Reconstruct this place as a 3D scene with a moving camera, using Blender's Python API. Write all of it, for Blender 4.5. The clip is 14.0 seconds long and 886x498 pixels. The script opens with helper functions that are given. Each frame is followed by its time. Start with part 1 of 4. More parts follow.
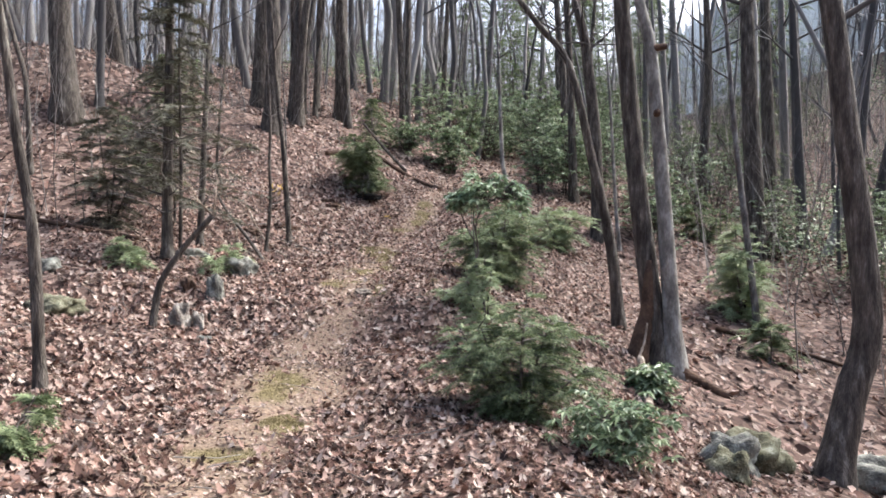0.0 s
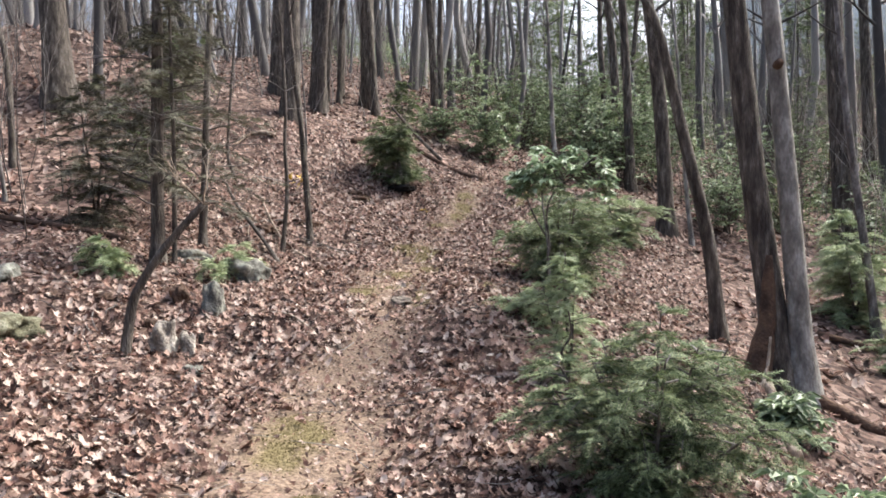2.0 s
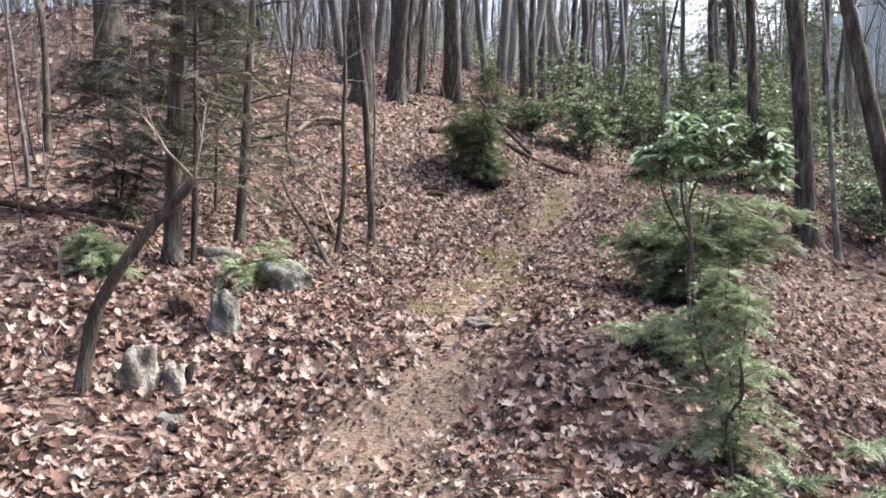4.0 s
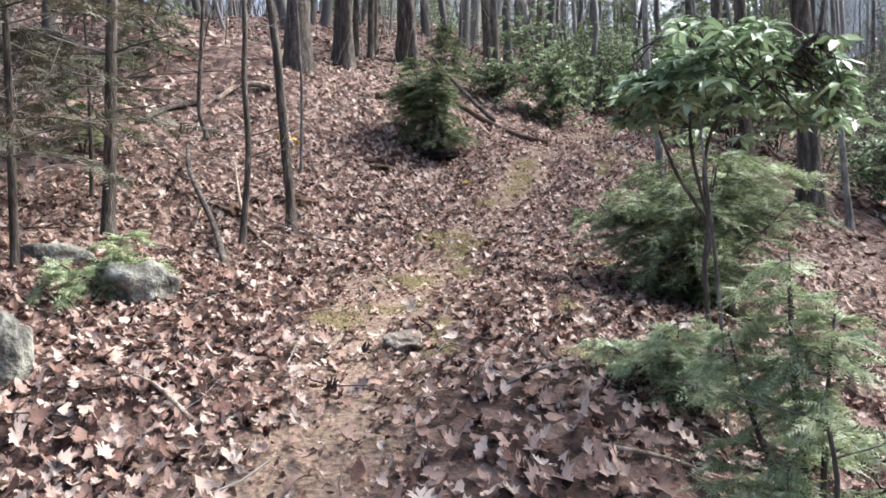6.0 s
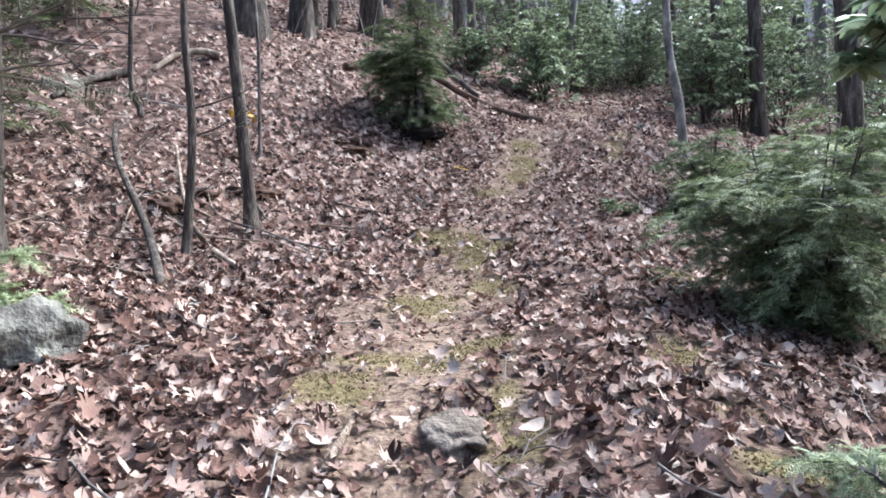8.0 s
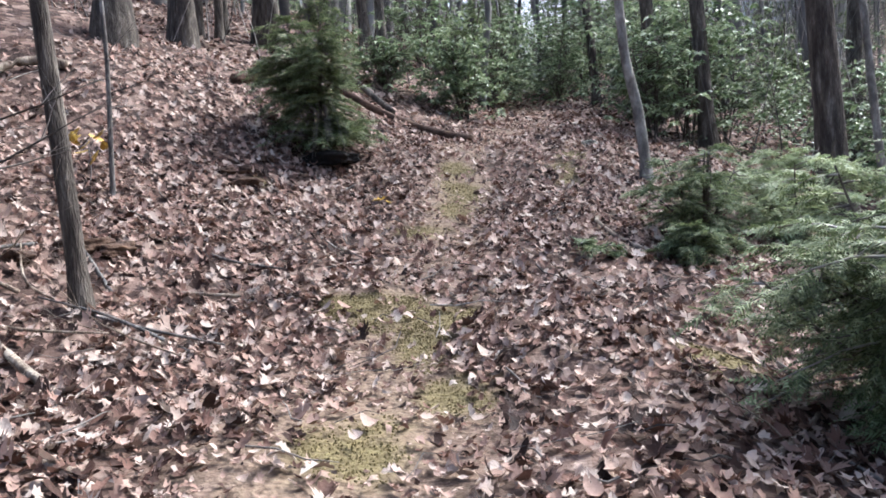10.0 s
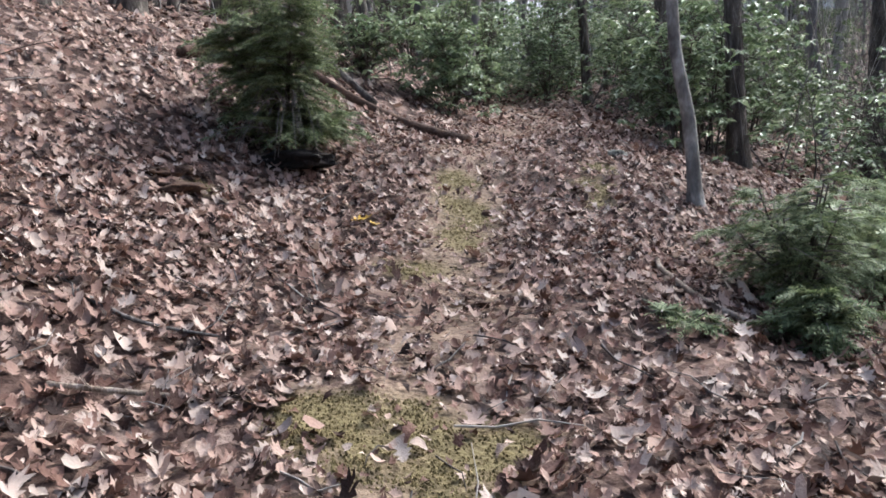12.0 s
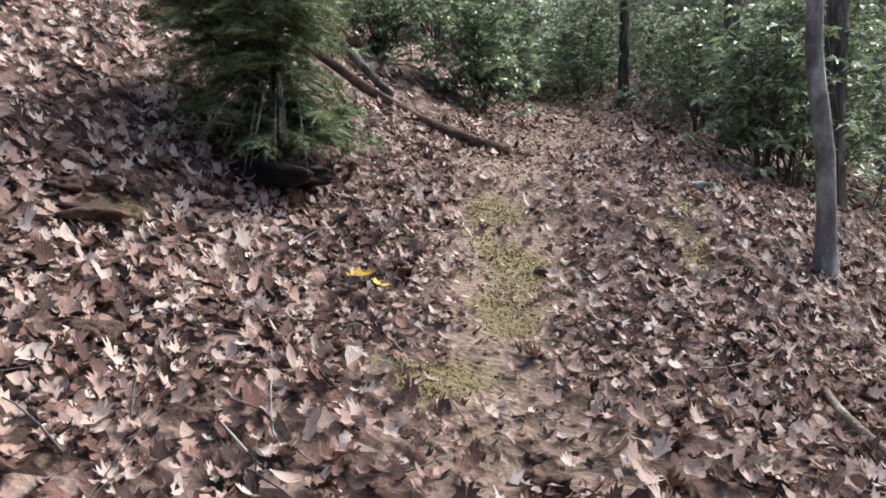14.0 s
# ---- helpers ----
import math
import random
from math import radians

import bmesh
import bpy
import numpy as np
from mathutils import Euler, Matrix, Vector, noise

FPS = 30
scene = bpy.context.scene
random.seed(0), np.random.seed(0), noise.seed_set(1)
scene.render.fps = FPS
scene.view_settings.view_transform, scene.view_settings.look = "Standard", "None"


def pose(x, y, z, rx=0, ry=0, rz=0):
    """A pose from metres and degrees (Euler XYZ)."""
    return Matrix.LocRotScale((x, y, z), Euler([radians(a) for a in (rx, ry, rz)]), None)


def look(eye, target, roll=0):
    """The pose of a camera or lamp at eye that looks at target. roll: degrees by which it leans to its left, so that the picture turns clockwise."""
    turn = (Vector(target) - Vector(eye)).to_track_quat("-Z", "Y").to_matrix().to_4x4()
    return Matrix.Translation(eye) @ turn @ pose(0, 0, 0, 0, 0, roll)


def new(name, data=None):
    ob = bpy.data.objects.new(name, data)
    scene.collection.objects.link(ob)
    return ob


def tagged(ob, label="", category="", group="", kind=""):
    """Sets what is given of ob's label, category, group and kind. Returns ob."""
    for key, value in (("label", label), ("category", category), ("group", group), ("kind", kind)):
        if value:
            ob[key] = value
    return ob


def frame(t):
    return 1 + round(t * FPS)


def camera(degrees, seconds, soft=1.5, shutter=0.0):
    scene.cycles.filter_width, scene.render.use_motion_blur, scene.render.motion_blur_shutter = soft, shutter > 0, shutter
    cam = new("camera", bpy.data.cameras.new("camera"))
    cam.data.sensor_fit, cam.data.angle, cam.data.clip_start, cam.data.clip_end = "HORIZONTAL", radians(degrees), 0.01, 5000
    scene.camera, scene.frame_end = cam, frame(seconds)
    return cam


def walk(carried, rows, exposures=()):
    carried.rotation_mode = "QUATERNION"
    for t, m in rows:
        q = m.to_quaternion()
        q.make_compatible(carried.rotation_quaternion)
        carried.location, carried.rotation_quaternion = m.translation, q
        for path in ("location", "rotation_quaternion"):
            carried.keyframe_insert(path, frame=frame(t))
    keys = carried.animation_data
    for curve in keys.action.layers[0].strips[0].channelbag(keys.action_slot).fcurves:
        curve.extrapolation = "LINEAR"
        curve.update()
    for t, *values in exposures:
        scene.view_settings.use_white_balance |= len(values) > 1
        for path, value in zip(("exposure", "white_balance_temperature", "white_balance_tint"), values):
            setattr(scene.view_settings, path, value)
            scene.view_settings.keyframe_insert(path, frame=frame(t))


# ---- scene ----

# ---------------- camera and walk ----------------
cam = camera(59.56, 14.0, soft=1.7)


def eye_row(t, x, y, z, yaw, pitch, roll):
    """Seconds and a pose from place, heading to the left of +y, tilt up and lean, in degrees."""
    a, b = radians(yaw), radians(pitch)
    ahead = Vector((-math.sin(a) * math.cos(b), math.cos(a) * math.cos(b), math.sin(b)))
    return t, look((x, y, z), Vector((x, y, z)) + ahead, roll)


WALK = [
    (0, 0, -0, 1.544, 1.18, -1.82, 0.38),
    (0.5, -0.162, 0.559, 1.493, 1.83, -0.32, 3.38),
    (1, -0.263, 1.203, 1.455, 3.06, 0.53, 3.37),
    (1.5, -0.36, 1.788, 1.436, 3.56, -1.65, 2.4),
    (2, -0.42, 2.392, 1.433, 3.16, -1.86, -0.55),
    (2.5, -0.543, 2.981, 1.435, 6.02, -1.33, 0.71),
    (3, -0.635, 3.582, 1.409, 6.72, -1.37, 0.32),
    (3.2, -0.676, 3.814, 1.399, 7.88, -1.27, -0.2),
    (5.3, -0.474, 6.092, 1.259, 10.31, -2.51, 1.03),
    (5.5, -0.456, 6.289, 1.285, 10.38, -3.01, 0.68),
    (6, -0.531, 6.789, 1.335, 7.67, -2.94, -1.15),
    (6.5, -0.708, 7.26, 1.343, 8.74, -2.47, -2.98),
    (7, -0.901, 7.714, 1.313, 8.6, -3.11, -1.89),
    (7.5, -1.117, 8.158, 1.374, 9.54, -3.29, -0.66),
    (8, -1.218, 8.59, 1.431, 4.23, -4.24, -1.69),
    (8.2, -1.256, 8.776, 1.47, 3.48, -4.52, -3.4),
    (10.3, -1.501, 10.836, 1.612, -2.77, -2.83, -3.37),
    (10.5, -1.543, 11.009, 1.623, -2.83, -2.76, -3.35),
    (11, -1.624, 11.472, 1.686, -4.24, -2.79, -2.19),
    (11.5, -1.653, 11.959, 1.749, -3.84, -2.06, -1.98),
    (12, -1.635, 12.401, 1.866, -5.31, -3.78, -0.93),
    (12.5, -1.582, 12.848, 1.945, -6.9, -2.47, -1.85),
    (13, -1.583, 13.342, 2.025, -8.19, -2.36, 0.46),
    (13.5, -1.575, 13.833, 2.081, -6.06, -3.41, 0.1),
    (14, -1.645, 14.305, 2.187, -5.09, -4.7, 3.1),
]
LIGHT = [(0, 1.65, 5700, 7), (0.5, 1.56, 5500, 7), (1.0, 1.37, 5900, 7), (1.5, 1.22, 6100, 7), (2.0, 1.64, 5900, 7), (2.5, 1.6, 5800, 7), (3.0, 1.67, 5800, 7),
         (5.5, 1.72, 5600, 7), (6.0, 1.73, 5600, 7), (6.5, 1.64, 5420, 7), (7.0, 1.64, 5480, 7), (7.5, 1.73, 5260, 7), (8.0, 1.71, 5200, 7), (10.5, 1.63, 5350, 7),
         (11.0, 1.8, 5210, 7), (11.5, 1.63, 5490, 7), (12.0, 1.44, 5480, 7), (12.5, 1.8, 5050, 7), (13.0, 1.6, 5240, 7), (13.5, 1.71, 5490, 7), (14, 1.5, 5630, 7)]
walk(cam, [eye_row(*r) for r in WALK], exposures=LIGHT)

# ---------------- world and sun ----------------
SUN_EL, SUN_AZ = 46.0, 56.0      # azimuth clockwise from +y
world = bpy.data.worlds.new("sky")
scene.world = world
world.use_nodes = True
wn = world.node_tree
sky = wn.nodes.new("ShaderNodeTexSky")
sky.sky_type, sky.sun_disc = "NISHITA", False
sky.sun_elevation, sky.sun_rotation = radians(SUN_EL), radians(SUN_AZ)
sky.air_density, sky.dust_density, sky.ozone_density = 0.8, 9.0, 0.4
wn.links.new(sky.outputs[0], wn.nodes["Background"].inputs[0])
wn.nodes["Background"].inputs[1].default_value = 0.15
sun = new("sun", bpy.data.lights.new("sun", "SUN"))
sun.data.energy, sun.data.angle, sun.data.color = 2.2, radians(22.0), (1.0, 0.94, 0.86)
sun_dir = Vector((math.sin(radians(SUN_AZ)) * math.cos(radians(SUN_EL)), math.cos(radians(SUN_AZ)) * math.cos(radians(SUN_EL)), math.sin(radians(SUN_EL))))
sun.matrix_world = look(sun_dir * 60, (0, 0, 0))


# ---------------- materials ----------------
def material(name, colours, scale=8.0, rough=0.9, bump=0.3, fine=60.0, source="island", spread=0.5, spec=0.3, stretch=(1, 1, 1), translucent=0.0):
    """A mottled surface: a ramp of colours driven by noise and, with source island or object, by a chance value for each piece."""
    m = bpy.data.materials.new(name)
    m.use_nodes = True
    nt = m.node_tree
    bsdf = nt.nodes["Principled BSDF"]
    bsdf.inputs["Roughness"].default_value = rough
    bsdf.inputs["Specular IOR Level"].default_value = spec
    co = nt.nodes.new("ShaderNodeTexCoord")
    mp = nt.nodes.new("ShaderNodeMapping")
    mp.inputs["Scale"].default_value = stretch
    nt.links.new(co.outputs["Object"], mp.inputs[0])
    n1 = nt.nodes.new("ShaderNodeTexNoise")
    n1.inputs["Scale"].default_value, n1.inputs["Detail"].default_value = scale, 4
    n2 = nt.nodes.new("ShaderNodeTexNoise")
    n2.inputs["Scale"].default_value, n2.inputs["Detail"].default_value = fine, 3
    for n in (n1, n2):
        nt.links.new(mp.outputs[0], n.inputs["Vector"])
    ramp = nt.nodes.new("ShaderNodeValToRGB")
    while len(ramp.color_ramp.elements) < len(colours):
        ramp.color_ramp.elements.new(0.5)
    for i, c in enumerate(colours):
        e = ramp.color_ramp.elements[i]
        e.position, e.color = 0.5 + (i / max(1, len(colours) - 1) - 0.5) * (0.5 if source == "none" else 0.96), (*c, 1)
    mix = nt.nodes.new("ShaderNodeMath")
    mix.operation = "MULTIPLY_ADD"
    if source == "none":
        add = nt.nodes.new("ShaderNodeMath")
        add.operation = "MULTIPLY_ADD"
        nt.links.new(n2.outputs[0], add.inputs[0])
        add.inputs[1].default_value, add.inputs[2].default_value = 0.4, -0.2
        mix.inputs[1].default_value = 1.0
        nt.links.new(n1.outputs[0], mix.inputs[0])
        nt.links.new(add.outputs[0], mix.inputs[2])
    else:
        if source == "island":
            g = nt.nodes.new("ShaderNodeNewGeometry")
            chance = g.outputs["Random Per Island"]
        else:
            g = nt.nodes.new("ShaderNodeObjectInfo")
            chance = g.outputs["Random"]
        sc = nt.nodes.new("ShaderNodeMath")
        sc.operation = "MULTIPLY_ADD"
        nt.links.new(n1.outputs[0], sc.inputs[0])
        sc.inputs[1].default_value, sc.inputs[2].default_value = spread, -spread / 2
        mix.inputs[1].default_value = 1.0
        nt.links.new(chance, mix.inputs[0])
        nt.links.new(sc.outputs[0], mix.inputs[2])
    nt.links.new(mix.outputs[0], ramp.inputs[0])
    nt.links.new(ramp.outputs[0], bsdf.inputs["Base Color"])
    if bump:
        b = nt.nodes.new("ShaderNodeBump")
        b.inputs["Strength"].default_value, b.inputs["Distance"].default_value = bump, 0.02
        nt.links.new(n2.outputs[0], b.inputs["Height"])
        nt.links.new(b.outputs[0], bsdf.inputs["Normal"])
    if translucent:
        tr = nt.nodes.new("ShaderNodeBsdfTranslucent")
        nt.links.new(ramp.outputs[0], tr.inputs[0])
        ms = nt.nodes.new("ShaderNodeMixShader")
        ms.inputs[0].default_value = translucent
        nt.links.new(bsdf.outputs[0], ms.inputs[1])
        nt.links.new(tr.outputs[0], ms.inputs[2])
        nt.links.new(ms.outputs[0], nt.nodes["Material Output"].inputs[0])
    return m


M_BARK = material("bark_grey", [(0.024, 0.019, 0.015), (0.052, 0.042, 0.034), (0.1, 0.084, 0.068), (0.21, 0.188, 0.158)], 5, 0.95, 1.0, 26, "none", stretch=(3, 3, 0.6))
M_BARK2 = material("bark_pale", [(0.045, 0.039, 0.034), (0.11, 0.098, 0.088), (0.27, 0.255, 0.235)], 4.5, 0.9, 0.8, 22, "none", stretch=(2, 2, 0.8))
M_SMOOTH = material("bark_smooth", [(0.07, 0.062, 0.054), (0.17, 0.155, 0.135), (0.36, 0.345, 0.31)], 4, 0.85, 0.6, 18, "none", stretch=(2, 2, 0.9))
M_FARBARK = material("bark_far", [(0.055, 0.05, 0.048), (0.12, 0.112, 0.108), (0.25, 0.237, 0.225)], 3, 0.95, 0.0, 20, "island", 0.3)
M_TWIG = material("twig", [(0.05, 0.042, 0.038), (0.115, 0.1, 0.09), (0.27, 0.25, 0.225)], 3, 0.9, 0.0, 20, "island", 0.3)
M_DEAD = material("dead_wood", [(0.10, 0.07, 0.05), (0.22, 0.17, 0.125), (0.42, 0.36, 0.29)], 4, 0.95, 0.8, 30, "none", stretch=(3, 3, 0.5))
M_ROT = material("rotten_wood", [(0.025, 0.016, 0.011), (0.07, 0.042, 0.028), (0.13, 0.08, 0.05)], 5, 1.0, 1.0, 30, "none")
M_LEAF = material("dry_leaf", [(0.022, 0.012, 0.009), (0.055, 0.028, 0.02), (0.15, 0.082, 0.06), (0.29, 0.19, 0.148), (0.37, 0.272, 0.218), (0.45, 0.37, 0.31)], 9, 0.75, 0.3, 90, "island", 0.4, spec=0.2, translucent=0.12)
M_LEAFO = material("dry_leaf_loose", [(0.114, 0.07, 0.053), (0.228, 0.15, 0.119), (0.342, 0.26, 0.217), (0.4, 0.345, 0.295)], 9, 0.75, 0.3, 90, "object", 0.3, spec=0.2)
M_YELLOW = material("yellow_leaf", [(0.45, 0.28, 0.04), (0.62, 0.45, 0.10)], 9, 0.6, 0.2, 90, "object", 0.3)
M_HEM = material("hemlock_needles", [(0.042, 0.058, 0.026), (0.096, 0.122, 0.052), (0.172, 0.208, 0.095), (0.275, 0.315, 0.175)], 3, 0.62, 0.0, 40, "island", 0.5, spec=0.2, translucent=0.22)
M_RHO = material("broad_leaves", [(0.055, 0.08, 0.036), (0.11, 0.15, 0.07), (0.19, 0.245, 0.125), (0.31, 0.37, 0.22)], 4, 0.42, 0.0, 40, "island", 0.3, spec=0.5, translucent=0.3)
M_FERN = material("pale_sprays", [(0.15, 0.19, 0.085), (0.27, 0.32, 0.16), (0.43, 0.48, 0.3)], 4, 0.5, 0.0, 40, "island", 0.4, spec=0.4, translucent=0.35)
M_DULL = material("dull_needles", [(0.047, 0.043, 0.03), (0.086, 0.083, 0.052), (0.158, 0.155, 0.105)], 3, 0.7, 0.0, 40, "island", 0.5, spec=0.3, translucent=0.2)
M_STONE = material("pale_stone", [(0.07, 0.058, 0.047), (0.17, 0.145, 0.12), (0.30, 0.27, 0.23), (0.42, 0.39, 0.34)], 5, 0.95, 1.0, 40, "none")
M_SLAB = material("buried_stone", [(0.06, 0.048, 0.038), (0.14, 0.115, 0.09), (0.25, 0.21, 0.17)], 5, 0.95, 1.0, 40, "none")
# Near-black colour that stands in for the deep shade inside hollows.
M_SHADE = material("deep_shade", [(0.005, 0.004, 0.003), (0.010, 0.008, 0.007), (0.022, 0.016, 0.013)], 5, 1.0, 1.0, 30, "none")
M_LAUREL = material("laurel_leaves", [(0.08, 0.12, 0.055), (0.15, 0.21, 0.105), (0.24, 0.32, 0.18), (0.36, 0.44, 0.29)], 4, 0.42, 0.0, 40, "island", 0.3, spec=0.5, translucent=0.35)
M_MOSS = material("moss", [(0.072, 0.057, 0.025), (0.128, 0.102, 0.046), (0.205, 0.168, 0.085)], 8, 1.0, 0.6, 70, "island", 0.5, spec=0.1)
M_MOSSROCK = material("mossy_rock", [(0.035, 0.032, 0.022), (0.08, 0.075, 0.046), (0.155, 0.148, 0.1), (0.28, 0.278, 0.22)], 6, 0.98, 1.0, 45, "none", spec=0.1)
M_ROCK = material("lichen_rock", [(0.04, 0.038, 0.032), (0.105, 0.1, 0.085), (0.21, 0.205, 0.17), (0.32, 0.33, 0.28)], 6, 0.95, 1.0, 40, "none")


def ground_material():
    m = bpy.data.materials.new("forest_floor")
    m.use_nodes = True
    nt = m.node_tree
    L = nt.links.new
    bsdf = nt.nodes["Principled BSDF"]
    bsdf.inputs["Roughness"].default_value = 0.95
    bsdf.inputs["Specular IOR Level"].default_value = 0.15
    co = nt.nodes.new("ShaderNodeTexCoord")
    v = nt.nodes.new("ShaderNodeTexVoronoi")
    v.inputs["Scale"].default_value = 11
    big = nt.nodes.new("ShaderNodeTexNoise")
    big.inputs["Scale"].default_value, big.inputs["Detail"].default_value = 0.8, 6
    fine = nt.nodes.new("ShaderNodeTexNoise")
    fine.inputs["Scale"].default_value, fine.inputs["Detail"].default_value = 35, 5
    for n in (v, big, fine):
        L(co.outputs["Object"], n.inputs["Vector"])
    sep = nt.nodes.new("ShaderNodeSeparateColor")
    L(v.outputs["Color"], sep.inputs[0])
    r = nt.nodes.new("ShaderNodeValToRGB")
    cols = [(0.0, (0.03, 0.019, 0.015)), (0.3, (0.08, 0.05, 0.039)), (0.6, (0.165, 0.112, 0.088)), (0.85, (0.28, 0.208, 0.17)), (1.0, (0.4, 0.33, 0.28))]
    while len(r.color_ramp.elements) < len(cols):
        r.color_ramp.elements.new(0.5)
    for e, (p, c) in zip(r.color_ramp.elements, cols):
        e.position, e.color = p, (*c, 1)
    a = nt.nodes.new("ShaderNodeMath")
    a.operation = "MULTIPLY_ADD"
    L(big.outputs[0], a.inputs[0])
    a.inputs[1].default_value = 0.5
    b = nt.nodes.new("ShaderNodeMath")
    b.operation = "MULTIPLY_ADD"
    L(sep.outputs[0], b.inputs[0])
    b.inputs[1].default_value, b.inputs[2].default_value = 0.75, -0.22
    L(b.outputs[0], a.inputs[2])
    L(a.outputs[0], r.inputs[0])
    soil = nt.nodes.new("ShaderNodeValToRGB")
    soil.color_ramp.elements[0].position, soil.color_ramp.elements[0].color = 0.3, (0.1, 0.068, 0.048, 1)
    soil.color_ramp.elements[1].position, soil.color_ramp.elements[1].color = 0.7, (0.3, 0.222, 0.158, 1)
    L(fine.outputs[0], soil.inputs[0])
    moss = nt.nodes.new("ShaderNodeValToRGB")
    moss.color_ramp.elements[0].position, moss.color_ramp.elements[0].color = 0.3, (0.08, 0.062, 0.027, 1)
    moss.color_ramp.elements[1].position, moss.color_ramp.elements[1].color = 0.75, (0.2, 0.163, 0.08, 1)
    L(fine.outputs[0], moss.inputs[0])
    at = nt.nodes.new("ShaderNodeAttribute")
    at.attribute_name = "wear"
    s2 = nt.nodes.new("ShaderNodeSeparateColor")
    L(at.outputs["Color"], s2.inputs[0])
    m1 = nt.nodes.new("ShaderNodeMix")
    m1.data_type = "RGBA"
    L(s2.outputs[0], m1.inputs[0])
    L(r.outputs[0], m1.inputs[6])
    L(soil.outputs[0], m1.inputs[7])
    m2 = nt.nodes.new("ShaderNodeMix")
    m2.data_type = "RGBA"
    L(s2.outputs[1], m2.inputs[0])
    L(m1.outputs[2], m2.inputs[6])
    L(moss.outputs[0], m2.inputs[7])
    L(m2.outputs[2], bsdf.inputs["Base Color"])
    h = nt.nodes.new("ShaderNodeMath")
    h.operation = "ADD"
    L(sep.outputs[1], h.inputs[0])
    L(fine.outputs[0], h.inputs[1])
    bp = nt.nodes.new("ShaderNodeBump")
    bp.inputs["Strength"].default_value, bp.inputs["Distance"].default_value = 0.7, 0.03
    L(h.outputs[0], bp.inputs["Height"])
    L(bp.outputs[0], bsdf.inputs["Normal"])
    return m


M_GROUND = ground_material()

# ---------------- shape of the land ----------------
TRAIL_Y = (-8, 0, 5, 9, 12, 15, 19, 23, 26, 30, 36, 45)
TRAIL_X = (0.6, 0, -0.6, -1.4, -1.5, -1.4, -0.7, 0.5, 1.5, 2.3, 3.0, 3.5)
RISE_Y = (-40, 0, 4, 7, 9.4, 10.5, 12, 14, 16, 18, 20, 23, 26, 30, 60, 140)
RISE_Z = (1.0, 0.106, -0.058, -0.163, 0.09, 0.43, 0.65, 0.77, 1.16, 1.564, 2.271, 2.789, 3.207, 3.739, 9.4, 24.0)
STRIP_Y = (0, 5.4, 7.6, 9.4, 11, 13, 14.6, 16, 18, 19.5, 21.5, 24, 26, 30)
STRIP_X = (-1.0, -1.6, -1.75, -1.6, -1.6, -1.72, -1.65, -1.4, -0.98, -0.84, -0.2, 0.7, 1.4, 2.2)
STRIP_W = (0.4, 0.48, 0.5, 0.58, 0.5, 0.42, 0.36, 0.36, 0.36, 0.38, 0.5, 0.6, 0.65, 0.65)
BANK_Y = (6, 11, 15, 19, 21.5, 24)
BANK_L = (0.206, 0.185, 0.218, 0.36, 0.46, 0.33)
BANK_R = (0.306, 0.34, 0.26, 0.28, 0.3, 0.355)


def soft_plus(v, k=4.0):
    return np.log1p(np.exp(np.clip(v * k, -40, 40))) / k


def ripple(x, y, f, seed):
    """Cheap smooth noise from a few waves, -1 to 1."""
    return (np.sin(x * f + seed + 1.7 * np.sin(y * f * 0.7 + seed * 2)) + np.sin(y * f * 1.13 + seed * 3 + 1.5 * np.sin(x * f * 0.83))) * 0.5


def off_trail(x, y):
    return x - np.interp(y, TRAIL_Y, TRAIL_X)


def worn_strip(x, y):
    """How far the ground is trodden bare, 0 to 1."""
    w = np.interp(y, STRIP_Y, STRIP_W) * (1 + 0.25 * ripple(x, y, 1.1, 8))
    q = (x - np.interp(y, STRIP_Y, STRIP_X) + 0.1 * ripple(x, y, 1.9, 5) + 0.05 * ripple(x, y, 7.3, 2)) / w
    bare = np.interp(y, (0, 5, 10, 11.2, 12.5, 13.5, 15, 16.5, 18, 20, 24, 30), (0.65, 0.85, 0.88, 0.68, 0.76, 0.68, 0.68, 0.5, 0.76, 0.72, 0.5, 0.35))
    return np.clip(1.2 * np.exp(-(q * q) ** 1.15) * (bare + 0.25 * ripple(x, y, 2.7, 3) + 0.2 * ripple(x, y, 11.0, 6)), 0, 1)


def land(x, y):
    x, y = np.asarray(x, float), np.asarray(y, float)
    d = off_trail(x, y)
    z = np.interp(y, RISE_Y, RISE_Z)
    z = z + np.interp(y, BANK_Y, BANK_L) * soft_plus(-d - 1.2) - 0.076 * soft_plus(-d - 4)
    drop = np.interp(y, BANK_Y, BANK_R)
    z = z - drop * soft_plus(d - 1.4) + (drop - 0.05) * soft_plus(d - 7.5, 1.0) + 0.09 * soft_plus(d - 17, 0.5)
    side = np.clip((np.abs(d) - 1.6) / 1.5, 0, 1)
    z = z + side * 0.16 * soft_plus(y - 24, 1.0) * np.clip((60 - y) / 36, 0, 1)
    z = z + 0.05 * side * ripple(x, y, 1.3, 1.0) + 0.035 * ripple(x, y, 2.9, 4.0) + 0.012 * ripple(x, y, 9.0, 2.0)
    z = z - 0.05 * np.exp(-(d / 0.45) ** 2)
    return z


def land_at(x, y):
    return float(land(x, y))


